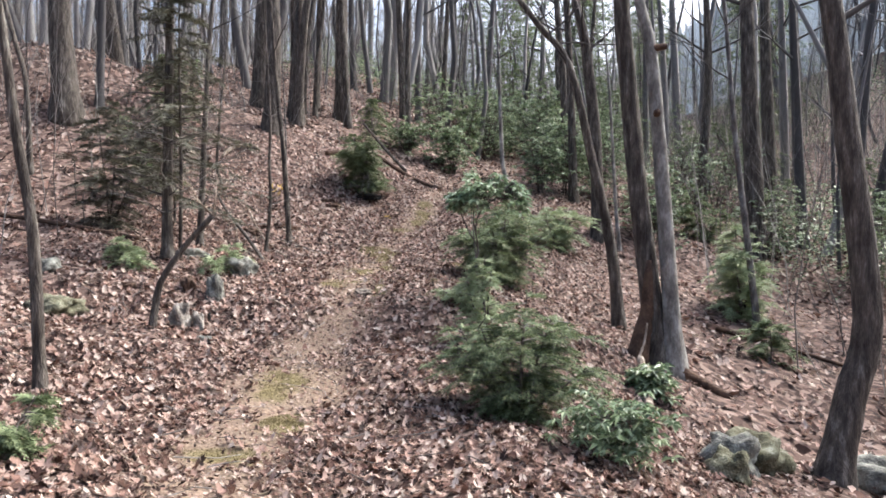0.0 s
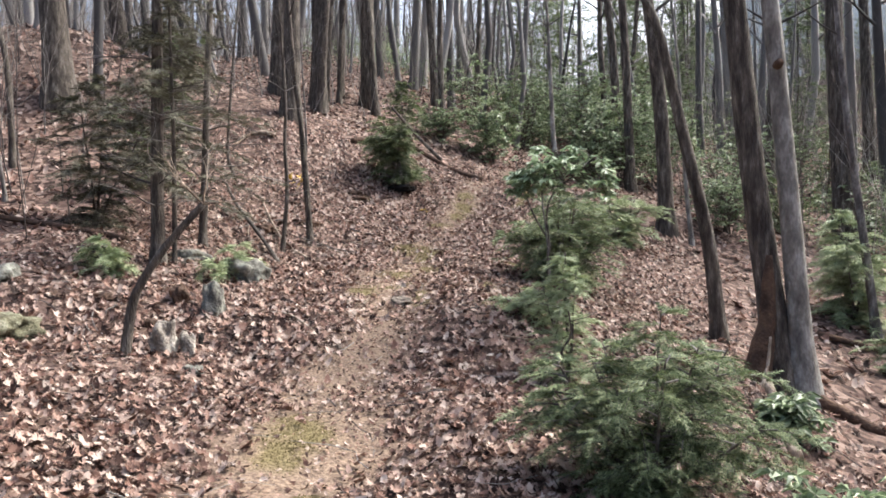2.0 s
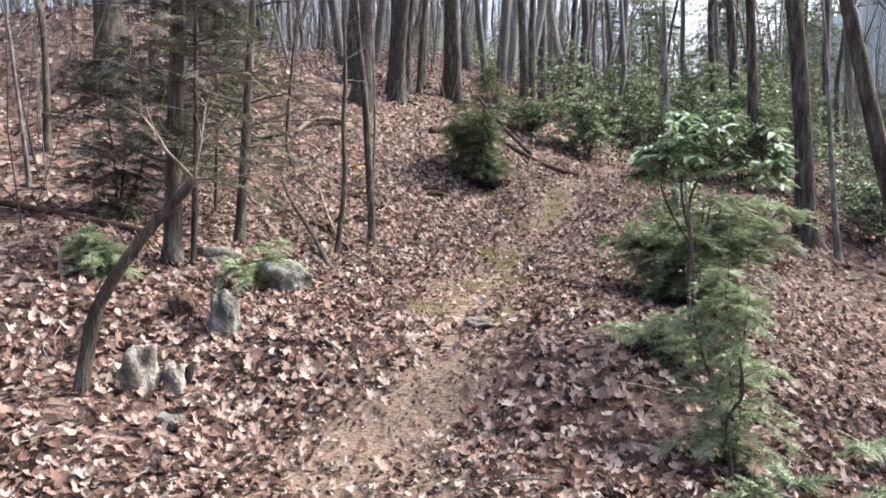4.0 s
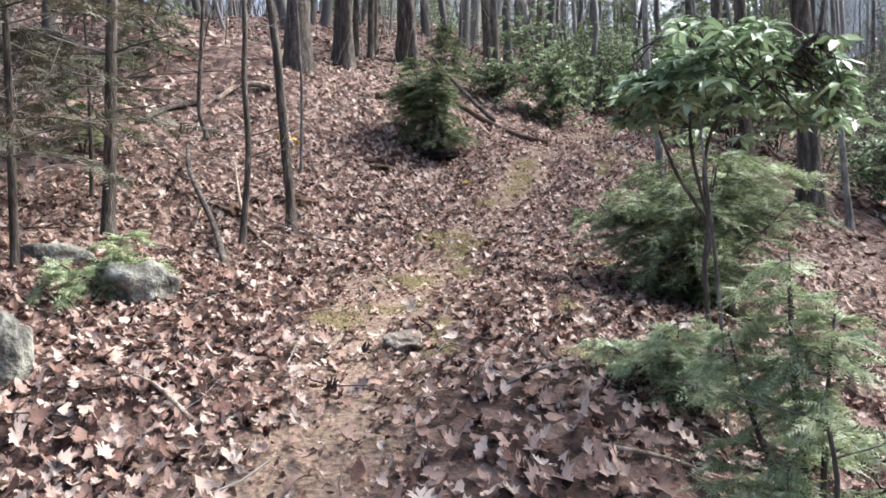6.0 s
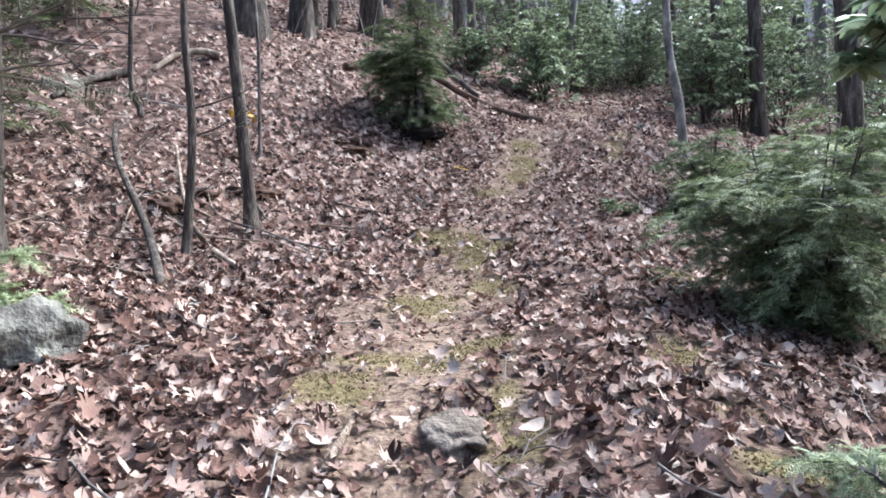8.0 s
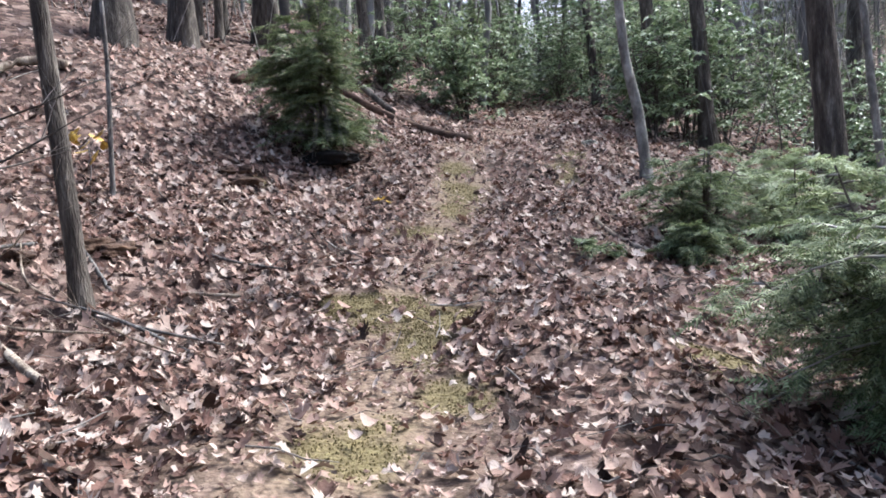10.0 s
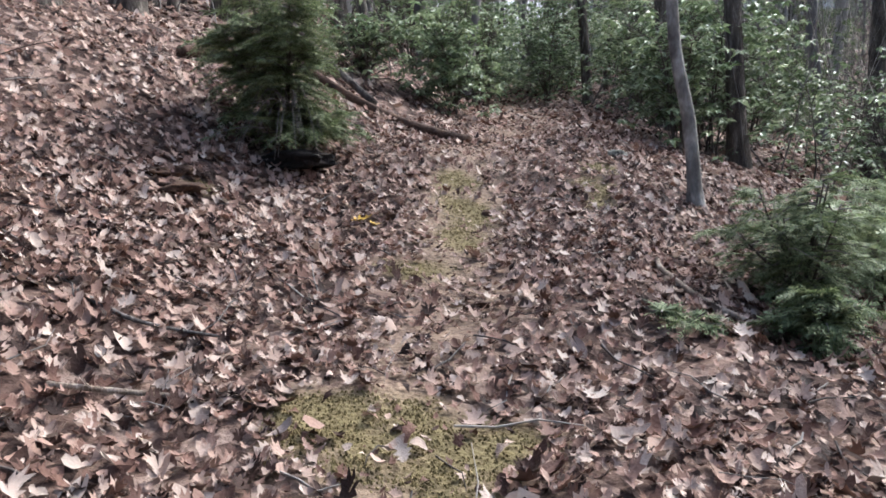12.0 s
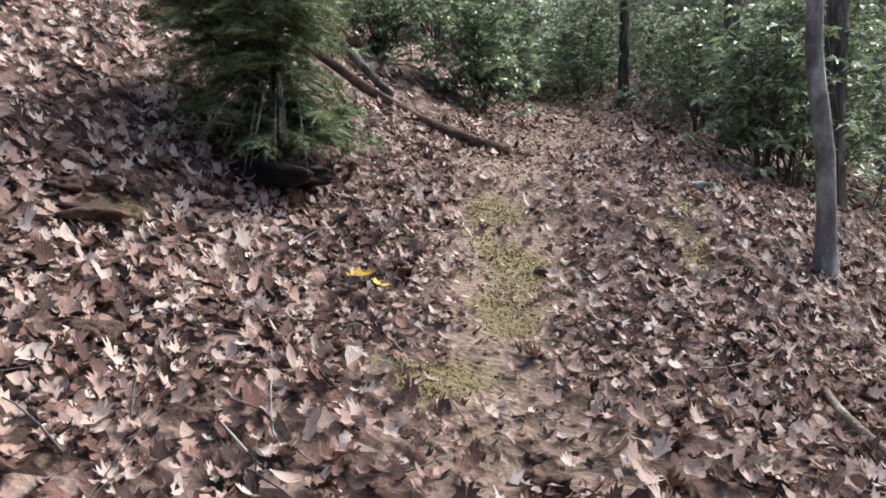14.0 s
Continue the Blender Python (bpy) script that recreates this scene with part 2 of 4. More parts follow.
# ---------------- mesh tools ----------------
def mesh_object(name, verts, faces, mat, parent=None, label="", smooth=True):
    me = bpy.data.meshes.new(name)
    me.from_pydata(verts if isinstance(verts, list) else verts.tolist(), [], faces if isinstance(faces, list) else faces.tolist())
    me.materials.append(mat)
    if smooth:
        me.polygons.foreach_set("use_smooth", np.ones(len(me.polygons), bool))
    me.update()
    ob = new(name, me)
    if parent is not None:
        ob.parent = parent
    if label:
        ob["label"] = label
    return ob


def thing(name, x, y, z, label, category, group="", kind=""):
    e = new(name)
    e.empty_display_size = 0.2
    e.location = (x, y, z)
    return tagged(e, label, category, group, kind)


def tube(V, Fc, pts, radii, n=6, rough=0.0, rng=random):
    """Adds a tapering tube along pts to the lists V and Fc."""
    start = len(V)
    pts = [Vector(p) for p in pts]
    for i, p in enumerate(pts):
        d = (pts[min(i + 1, len(pts) - 1)] - pts[max(i - 1, 0)])
        d = d.normalized() if d.length > 1e-6 else Vector((0, 0, 1))
        a = d.orthogonal().normalized() if abs(d.z) < 0.9 else Vector((1, 0, 0)) - d * d.x
        a.normalize()
        b = d.cross(a)
        for k in range(n):
            t = 2 * math.pi * k / n
            r = radii[i] * (1 + rough * rng.uniform(-1, 1))
            V.append(tuple(p + a * (math.cos(t) * r) + b * (math.sin(t) * r)))
    for i in range(len(pts) - 1):
        for k in range(n):
            q = start + i * n + k
            w = start + i * n + (k + 1) % n
            Fc.append((q, w, w + n, q + n))
    Fc.append(tuple(start + (len(pts) - 1) * n + k for k in range(n)))


def spline(points, steps):
    """A smooth line through the given points."""
    ps = [Vector(p) for p in points]
    out = []
    for i in range(len(ps) - 1):
        p0, p1, p2, p3 = ps[max(i - 1, 0)], ps[i], ps[i + 1], ps[min(i + 2, len(ps) - 1)]
        for s in range(steps):
            t = s / steps
            out.append(0.5 * ((2 * p1) + (p2 - p0) * t + (2 * p0 - 5 * p1 + 4 * p2 - p3) * t * t + (3 * p1 - p0 - 3 * p2 + p3) * t ** 3))
    out.append(ps[-1])
    return out


def branch(V, Fc, p, d, length, radius, depth, rng, n=4, droop=0.0):
    """A crooked limb that forks."""
    pts, q, d = [p], Vector(p), Vector(d).normalized()
    k = 4 if depth else 2
    for i in range(k):
        d = (d + Vector((rng.uniform(-0.25, 0.25), rng.uniform(-0.25, 0.25), rng.uniform(-0.12, 0.2) - droop))).normalized()
        q = q + d * (length / k)
        pts.append(q.copy())
        if depth > 0 and i >= 1:
            for _ in range(1 if depth > 1 else 2):
                side = (d + Vector((rng.uniform(-1, 1), rng.uniform(-1, 1), rng.uniform(-0.3, 0.6))) * 0.8).normalized()
                branch(V, Fc, q, side, length * rng.uniform(0.4, 0.65), radius * 0.5 * (1 - i / (k + 2)), depth - 1, rng, 3, droop)
    tube(V, Fc, pts, [radius * (1 - 0.85 * i / k) for i in range(k + 1)], n)


# ---------------- the ground, one sheet to the horizon ----------------
def axis_steps(lo, hi, fine_lo, fine_hi, fine):
    mid = np.arange(fine_lo, fine_hi, fine)
    out, s, v = [], fine, fine_hi
    while v < hi:
        out.append(v)
        s *= 1.12
        v += s
    pre, s, v = [], fine, fine_lo
    while v > lo:
        s *= 1.12
        v -= s
        pre.append(v)
    return np.concatenate([pre[::-1], mid, out, [hi]])


def build_ground():
    xs, ys = axis_steps(-160, 160, -7, 5, 0.1), axis_steps(-60, 240, 1, 25, 0.1)
    gx, gy = np.meshgrid(xs, ys)
    gz = land(gx, gy)
    nx, ny = len(xs), len(ys)
    idx = np.arange(nx * ny).reshape(ny, nx)
    quads = np.stack([idx[:-1, :-1], idx[:-1, 1:], idx[1:, 1:], idx[1:, :-1]], -1).reshape(-1, 4)
    ob = mesh_object("ground", np.stack([gx, gy, gz], -1).reshape(-1, 3), quads, M_GROUND)
    worn = np.clip(worn_strip(gx, gy) * 1.15, 0, 0.9)
    mossy = moss_mask(gx, gy)
    col = np.zeros((nx * ny, 4), np.float32)
    col[:, 0], col[:, 1], col[:, 3] = worn.ravel(), mossy.ravel(), 1
    attr = ob.data.color_attributes.new("wear", "FLOAT_COLOR", "POINT")
    attr.data.foreach_set("color", col.ravel())
    return tagged(ob, "forest floor of dark soil under fallen brown leaves", "ground", kind="structure")


MOSS = [(-1.63, 5.4, 0.3, 0.2), (-1.45, 6.2, 0.2, 0.3), (-1.78, 7.8, 0.24, 0.55), (-1.5, 6.6, 0.18, 0.3), (-1.93, 11.78, 0.2, 0.2), (-1.75, 12.15, 0.3, 0.2), (-1.3, 12.35, 0.18, 0.35), (-1.2, 11.45, 0.13, 0.4), (-0.41, 12.26, 0.17, 0.28), (-0.29, 11.14, 0.2, 0.15), (-0.3, 11.6, 0.12, 0.1),
        (-1.7, 13.5, 0.25, 0.35), (-1.4, 15.18, 0.5, 0.3), (-1.75, 15.3, 0.3, 0.28), (-1.4, 14.65, 0.2, 0.26), (-1.25, 14.05, 0.2, 0.25), (0.02, 14.2, 0.25, 0.25), (-0.97, 18.05, 0.2, 0.25), (-0.83, 18.65, 0.26, 0.4), (-0.85, 19.35, 0.24, 0.3), (0.3, 18.75, 0.18, 0.2), (0.34, 19.15, 0.2, 0.22), (0.54, 19.65, 0.25, 0.2), (-1.35, 17.4, 0.25, 0.2), (-2.9, 18.3, 0.16, 0.14)]


def moss_mask(x, y):
    m = np.zeros_like(np.asarray(x, float))
    for cx, cy, rx, ry in MOSS:
        q = ((x - cx) / rx) ** 2 + ((y - cy) / ry) ** 2
        m = np.maximum(m, np.clip(1.3 - q + 0.45 * ripple(x, y, 9, cx * 3) + 0.35 * ripple(x, y, 23, cy), 0, 1))
    return m


ground = build_ground()

# ---------------- trees ----------------
def tree(name, x, y, radius, line, label, height=11.0, mat=None, limbs=9, group="", seed=0, flare=1.5, low=3.2, sides=12, depth=2, sag=0.0, dead=()):
    """A bare tree: its trunk follows line, offsets from the foot, and then grows on to its height."""
    rng = random.Random(seed * 7 + 3)
    z = land_at(x, y)
    e = thing(name, x, y, z, label, "tree", group)
    mat = mat or M_BARK
    pts = [Vector((0, 0, -0.25)), Vector((0, 0, 0.05))] + [Vector(p) for p in line if p[2] > 0.3]
    last, prev = pts[-1], pts[-2]
    d = (last - prev).normalized()
    while last.z < height - 1:
        d = (d + Vector((rng.uniform(-0.08, 0.08), rng.uniform(-0.08, 0.08), 0.12))).normalized()
        last = last + d * min(1.8, max(0.6, height - last.z))
        pts.append(last)
    path = spline(pts, 4)
    rad = []
    for p in path:
        f = min(1, max(0, p.z / height))
        rad.append(radius * (1 - 0.8 * f ** 1.2) * (1 + (flare - 1) * math.exp(-max(0, p.z) / (radius * 1.6))))
    V, Fc = [], []
    tube(V, Fc, path, rad, sides, 0.05, rng)
    mesh_object("trunk", V, Fc, mat, e)
    for i in range(limbs):
        k = rng.randrange(len(path))
        tries = 0
        while path[k].z < low and tries < 60:
            k = rng.randrange(len(path))
            tries += 1
        a = rng.uniform(0, 2 * math.pi)
        V, Fc = [], []
        branch(V, Fc, path[k], Vector((math.cos(a), math.sin(a), rng.uniform(0.2, 0.9))), height * rng.uniform(0.14, 0.26), max(0.006, rad[k] * 0.4), depth, rng, 4, sag)
        tagged(mesh_object("limb", V, Fc, M_TWIG, e), kind="stuff")
    V, Fc = [], []
    for (zz, ang, ln) in dead:
        k = min(range(len(path)), key=lambda i: abs(path[i].z - zz))
        branch(V, Fc, path[k], Vector((math.cos(ang), math.sin(ang), 0.15)), ln, max(0.005, min(0.014, rad[k] * 0.3)), 2, rng, 3, 0.02)
    if V:
        tagged(mesh_object("dead_brush", V, Fc, M_TWIG, e), kind="stuff")
    return e


GREY = "grey-barked bare forest tree on the leafy slope"
TREES = [
    # name, x, y, radius, line, height, material, dead twigs
    ("tree", -3.43, 6.25, 0.052, [(-0.07, 0.04, 1.28), (-0.21, 0.06, 2.11), (-0.33, 0.09, 2.94)], 6, M_BARK, "slender dark sapling with a bent trunk among leaves"),
    ("tree", -4.45, 11.72, 0.085, [(-0.01, 0.04, 0.97), (-0.01, 0.09, 2.11)], 8, M_BARK, "dark slim hemlock trunk with sparse dead lower twigs"),
    ("tree", -4.53, 13.44, 0.06, [(0.03, 0.05, 0.92), (0.06, 0.1, 2.02)], 7, M_BARK, "thin dark trunk with feathery dead twigs"),
    ("tree", -3.3, 14.98, 0.055, [(-0.07, 0.05, 1.05), (-0.17, 0.1, 2.2), (-0.26, 0.11, 2.9)], 7, M_BARK, "slim grey-brown sapling leaning slightly beside the trail"),
    ("tree", -3.56, 14.22, 0.035, [(0.07, 0.05, 0.9), (0.04, 0.08, 1.71), (0.05, 0.12, 2.51)], 5, M_BARK, "very thin crooked sapling beside a fallen branch"),
    ("tree", -5.11, 20.98, 0.22, [(0.06, 0.08, 2.42), (0.0, 0.13, 3.95)], 14, M_BARK, GREY),
    ("tree", -5.22, 24.8, 0.2, [(0.06, 0.14, 4.43)], 14, M_BARK, GREY),
    ("tree", -9.57, 18.74, 0.29, [(-0.2, 0.08, 2.68)], 15, M_BARK, "thick grey tree trunk high on the bank"),
    ("tree", 2.62, 12.65, 0.10, [(-0.14, 0.03, 1.33), (-0.48, 0.05, 2.81), (-0.85, 0.07, 4.29), (-1.39, 0.06, 4.97)], 7, M_BARK, "thin dark tree bowed over towards the trail"),
    ("tree", 3.45, 19.2, 0.17, [(-0.12, 0.0, 2.4), (-0.38, -0.1, 4.53), (-0.6, -0.1, 5.53)], 11, M_BARK, "grey forest tree leaning uphill over leaf litter"),
    ("tree", 5.75, 14.96, 0.07, [(-0.23, 0.06, 1.9), (-0.46, 0.11, 3.75), (-0.64, 0.17, 5.81)], 9, M_BARK2, "slim pale sapling beside green hemlocks"),
    ("tree", 4.12, 8.48, 0.17, [(0.17, 0.04, 0.9), (0.36, 0.06, 1.8), (0.15, 0.12, 3.62), (-0.1, 0.17, 5.47)], 11, M_BARK, "dark crooked trunk near mossy rocks"),
    ("tree", 3.9, 18.9, 0.05, [(-0.11, 0.04, 1.26), (-0.26, 0.12, 3.78)], 7, M_SMOOTH, "thin pale sapling beside a larger trunk"),
    ("tree", 1.20, 18.95, 0.062, [(-0.05, 0.04, 0.77), (-0.15, 0.08, 1.35), (-0.19, 0.11, 2.06)], 6, M_SMOOTH, "slim smooth grey sapling standing at the trail edge"),
    ("tree", 0.28, 10.45, 0.0105, [(-0.04, 0.0, 0.7), (-0.1, 0.02, 1.3), (-0.14, 0.02, 1.7)], 2.1, M_BARK2, "slim upright sapling beside evergreen sprays"),
    ("tree", -3.88, 17.16, 0.022, [(0.02, 0.04, 0.88), (0.01, 0.08, 1.56)], 4.5, M_BARK2, "pale whip-thin sapling on the leafy bank"),
    ("tree", -4.11, 27.05, 0.24, [(-0.03, 0.13, 4.24)], 15, M_BARK, GREY),
    ("tree", -10.55, 23.93, 0.22, [(-0.41, 0.08, 2.89)], 14, M_BARK, GREY),
    ("tree", -5.43, 17.6, 0.035, [(-0.1, 0.0, 0.4), (-0.07, 0.04, 1.19), (-0.01, 0.09, 2.08)], 5, M_BARK, "thin crooked sapling growing from a fallen log"),
    ("tree", 7.99, 20.91, 0.26, [(-0.23, 0.14, 4.53)], 15, M_BARK, GREY),
    ("tree", 11.28, 28.29, 0.26, [(-0.26, 0.22, 6.94)], 16, M_BARK, GREY),
    ("tree", 14.06, 32.37, 0.24, [(-0.29, 0.24, 7.7)], 16, M_BARK, GREY),
    ("tree", -6.71, 25.82, 0.24, [(0.1, 0.1, 3.0)], 15, M_BARK, "thick dark trunk at the top of the leafy bank"),
    ("tree", -5.54, 25.3, 0.10, [(0.1, 0.04, 1.9)], 12, M_BARK, GREY),
    ("tree", -5.11, 24.5, 0.14, [(0.08, 0.04, 1.87)], 13, M_BARK, GREY),
    ("tree", -5.28, 26.22, 0.085, [(0.08, 0.04, 1.96)], 11, M_BARK, GREY),
    ("tree", -4.9, 26.21, 0.085, [(0.08, 0.04, 1.92)], 11, M_BARK, GREY),
    ("tree", -5.04, 27.23, 0.11, [(0.07, 0.04, 1.95)], 12, M_BARK, GREY),
    ("tree", 3.29, 22.42, 0.13, [(-0.08, 0.09, 2.71)], 12, M_BARK, "dark trunk rising out of broad-leaved shrubs"),
    ("tree", 3.48, 25.43, 0.14, [(-0.1, 0.1, 3.08)], 12, M_BARK, "dark trunk rising out of broad-leaved shrubs"),
    ("tree", 8.33, 27.06, 0.19, [(0.23, 0.12, 3.62)], 13, M_BARK, GREY),
    ("tree", -1.69, 25.6, 0.10, [(-0.05, 0.06, 2.62)], 11, M_BARK, "slim grey trunk among shrubs above the trail"),
    ("tree", -3.78, 26.19, 0.12, [(-0.14, 0.05, 2.53)], 12, M_BARK, GREY),
    ("tree", 4.4, 33.5, 0.14, [(-0.08, 0.08, 2.0)], 12, M_BARK, GREY),
    ("tree", 5.4, 35.0, 0.12, [(0.2, 0.07, 2.0)], 12, M_BARK, GREY),
    ("tree", -2.16, 30.0, 0.14, [(-0.22, 0.13, 4.08)], 13, M_BARK, GREY),
    ("tree", -0.74, 33.0, 0.12, [(0.18, 0.16, 4.82)], 13, M_BARK, GREY),
    ("tree", -8.93, 15.97, 0.06, [(-0.09, 0.03, 1.87), (-0.33, 0.02, 2.83)], 8, M_BARK, "slim dark sapling on the leafy bank"),
    ("tree", -8.29, 14.71, 0.035, [(-0.19, 0.0, 1.36)], 4, M_BARK2, "thin pale sapling on the leafy bank"),
]
for i, (nm, x, y, r, line, hgt, mt, lab) in enumerate(TREES):
    rng = random.Random(i)
    dead = []
    if i in (1, 2, 4, 15, 18):
        dead = [(rng.uniform(0.6, 2.8), rng.uniform(0, 6.28), rng.uniform(0.5, 1.1)) for _ in range(30 if i < 3 else 7)]
    tree(nm, x, y, r, line, lab, hgt, mt, limbs=12 if r > 0.09 else 9 if r > 0.02 else 0, group="forest trees", seed=i, low=hgt * (0.38 if r > 0.09 else 0.5), sides=14 if y < 20 else 9, dead=dead)

# the large tree at the lower edge has two stems from one foot
def double_tree():
    x, y = 2.92, 11.32
    e = tree("tree", x, y, 0.155, [(-0.3, 0.1, 2.5), (-0.5, 0.15, 4.44), (-0.58, 0.18, 5.44)], "large grey twin-stemmed tree with a rotten hollow foot", 14, M_BARK, 10, "forest trees", 77, 1.7, 5.5, 18)
    rng = random.Random(5)
    line = spline([(0.2, -0.12, -0.4), (0.2, -0.12, 0.1), (0.02, -0.05, 2.5), (-0.17, 0.0, 4.5), (-0.38, 0.02, 5.5), (-0.6, 0.0, 8.0), (-0.7, 0.1, 11.0)], 5)
    V, Fc = [], []
    tube(V, Fc, line, [0.14 * (1 - 0.75 * i / len(line)) * (1 + 0.7 * math.exp(-max(0, p.z) / 0.3)) for i, p in enumerate(line)], 16, 0.05, rng)
    mesh_object("stem", V, Fc, M_SMOOTH, e, "paler mottled second stem")
    for zz, a in ((4.55, 0.4), (3.6, -1.9)):
        V, Fc = [], []
        p = Vector((-0.17 if zz > 4 else -0.08, -0.02, zz))
        q = p + Vector((math.cos(a), math.sin(a) - 0.6, 0.1)).normalized() * 0.22
        tube(V, Fc, [p, q], [0.06, 0.045], 9)
        mesh_object("knot", V, Fc, M_ROT, e)
    V, Fc = [], []
    tube(V, Fc, spline([(-0.33, -0.16, -0.15), (-0.3, -0.14, 0.3), (-0.2, -0.1, 0.75), (-0.17, -0.06, 1.5)], 4), [0.2 - 0.013 * k for k in range(13)], 12, 0.12, rng)
    mesh_object("rotten_root", V, Fc, M_ROT, e, "dark rotten wood at the foot")
    return e


double_tree()


# ---------------- evergreens ----------------
def sprays(length, width, needles, rng_seed, tips):
    """Arrays of verts and faces of flat needle sprays, one for each (place, direction) in tips."""
    rng = np.random.RandomState(rng_seed)
    V, Fc = [], []
    for p, d in tips:
        ln = length * rng.uniform(0.6, 1.25)
        d = Vector(d).normalized()
        s = d.cross(Vector((0, 0, 1)))
        s = s.normalized() if s.length > 0.1 else Vector((1, 0, 0))
        up = s.cross(d)
        s = (s + up * rng.uniform(-1.0, 1.0)).normalized()
        droop = rng.uniform(0.1, 0.35)
        for k in range(needles):
            t = (k + 0.5) / needles
            c = Vector(p) + d * (ln * t) - Vector((0, 0, 1)) * (droop * ln * t * t)
            w = width * (1 - 0.75 * t) * rng.uniform(0.7, 1.2)
            for sg in (-1, 1):
                tip = c + s * (sg * w) + d * (w * 0.75) - Vector((0, 0, w * rng.uniform(0.0, 0.5)))
                n = d * (ln / needles * 0.42)
                i = len(V)
                V += [tuple(c - n), tuple(tip), tuple(c + n * 0.8)]
                Fc.append((i, i + 1, i + 2))
    return V, Fc


def hemlock(name, x, y, height, width, label, seed, mat=None, dense=1.0, start=0.08, group="young hemlocks", low=False, shift=(0, 0), leaders=1, round_top=False, fine=False):
    """A young hemlock: a thin stem, drooping boughs and flat sprays of needles."""
    rng = random.Random(seed)
    e = thing(name, x, y, land_at(x, y), label, "shrub", group)
    lines = []
    for k in range(leaders):
        a = rng.uniform(0, 2 * math.pi)
        out = 0 if leaders == 1 else width * (0.5 * math.sqrt(rng.random()) if round_top else rng.uniform(0.1, 0.42))
        hk = height * (1 if k == 0 else rng.uniform(0.72, 1.0) if round_top else rng.uniform(0.55, 0.9))
        if round_top:
            hk *= 1.05 - 0.45 * (out / (0.5 * width)) ** 2
        sx, sy = shift[0] + out * math.cos(a), shift[1] + out * math.sin(a)
        line = spline([(0, 0, -0.1), (0.02 + sx * 0.3, sy * 0.3, hk * 0.35), (sx * 0.7, sy * 0.7, hk * 0.7), (sx, sy, hk)], 4)
        V, Fc = [], []
        tube(V, Fc, line, [0.016 * (0.6 + height * 0.4) * (1 - 0.85 * i / len(line)) for i in range(len(line))], 6)
        mesh_object("stem", V, Fc, M_BARK, e)
        lines.append(line)
    tips, BV, BF = [], [], []
    boughs = int((26 + 34 * height) * dense)
    for b in range(boughs):
        f = start + (0.98 - start) * (b + rng.random()) / boughs
        line = lines[b % leaders]
        k = f * (len(line) - 1)
        p = line[int(k)].lerp(line[min(int(k) + 1, len(line) - 1)], k - int(k))
        reach = width * (0.5 if leaders == 1 else 0.34) * ((0.5 + 0.5 * math.sin(math.pi * f)) if round_top else (min(1.0, 0.5 + 1.7 * f) * (1 - f) ** 0.5 + 0.1 if low else (1 - f) ** 0.65 + 0.12)) * rng.uniform(0.4, 1.35)
        a = rng.uniform(0, 2 * math.pi)
        d = Vector((math.cos(a), math.sin(a), rng.uniform(0.05, 0.5)))
        pts, q = [p.copy()], p.copy()
        n = 7
        for i in range(n):
            d.z -= rng.uniform(0.04, 0.15)
            d = (d + Vector((rng.uniform(-0.15, 0.15), rng.uniform(-0.15, 0.15), 0))).normalized()
            q = q + d * (reach / n)
            pts.append(q.copy())
            side = Vector((-d.y, d.x, 0))
            if i >= 1:
                for sg in (-1, 1):
                    tips.append((tuple(q), tuple(d * 0.7 + side * (sg * rng.uniform(0.5, 1.0)) + Vector((0, 0, rng.uniform(-0.3, 0.45))))))
                    if rng.random() < 0.75:
                        tips.append((tuple(q - d * reach / n * 0.5), tuple(d * 0.5 + side * (sg * rng.uniform(0.6, 1.1)) + Vector((0, 0, rng.uniform(-0.3, 0.6))))))
        tips.append((tuple(q), tuple(d)))
        tube(BV, BF, [pts[0], pts[2], pts[4], pts[n]], [0.006 * (1 - 0.8 * i / n) + 0.001 for i in (0, 2, 4, n)], 3)
    tagged(mesh_object("bough_mass", BV, BF, M_TWIG, e), kind="stuff")
    sv, sf = sprays((0.085 + 0.025 * width) if fine else (0.10 + 0.035 * width), (0.025 if fine else 0.042) + 0.008 * width, 8 if fine else (4 if y > 18 else 6), seed, tips)
    tagged(mesh_object("needles", sv, sf, mat or M_HEM, e, smooth=False), kind="stuff")
    return e


HEM = "young green hemlock with flat drooping sprays"
hemlock("hemlock", 0.53, 7.0, 1.2, 1.35, "bushy dark-green young hemlock at the trail edge", 1, dense=4.0, low=True, leaders=12, start=0.03, round_top=True, fine=True)
hemlock("hemlock", 0.68, 13.5, 1.38, 1.62, "dense dark-green hemlock bush over shaded soil", 2, dense=5.0, low=True, leaders=17, start=0.03, round_top=True, fine=True)
hemlock("hemlock", 0.3, 9.4, 1.2, 1.0, "pale-green airy hemlock sapling at the trail edge", 3, M_FERN, dense=1.25, low=True, leaders=4, fine=True)
hemlock("hemlock", 0.1, 10.62, 0.4, 0.75, "low pale-green evergreen sprays spreading over leaves", 4, M_FERN, dense=1.6, low=True, leaders=3, round_top=True, fine=True)
hemlock("hemlock", 0.98, 16.9, 1.05, 1.05, "green young hemlock on the edge of the drop", 55, dense=2.1, low=True, leaders=10, start=0.03, round_top=True, fine=True)
hemlock("hemlock", 2.2, 17.7, 1.15, 1.7, "spreading pale-green hemlock below the trail edge", 19, M_FERN, dense=1.8, low=True, leaders=7, round_top=True)
hemlock("hemlock", -2.4, 19.5, 1.75, 1.2, "green hemlock bush over a dark hollow in the bank", 6, dense=3.0, start=0.34, low=True, leaders=6, round_top=True, fine=True)
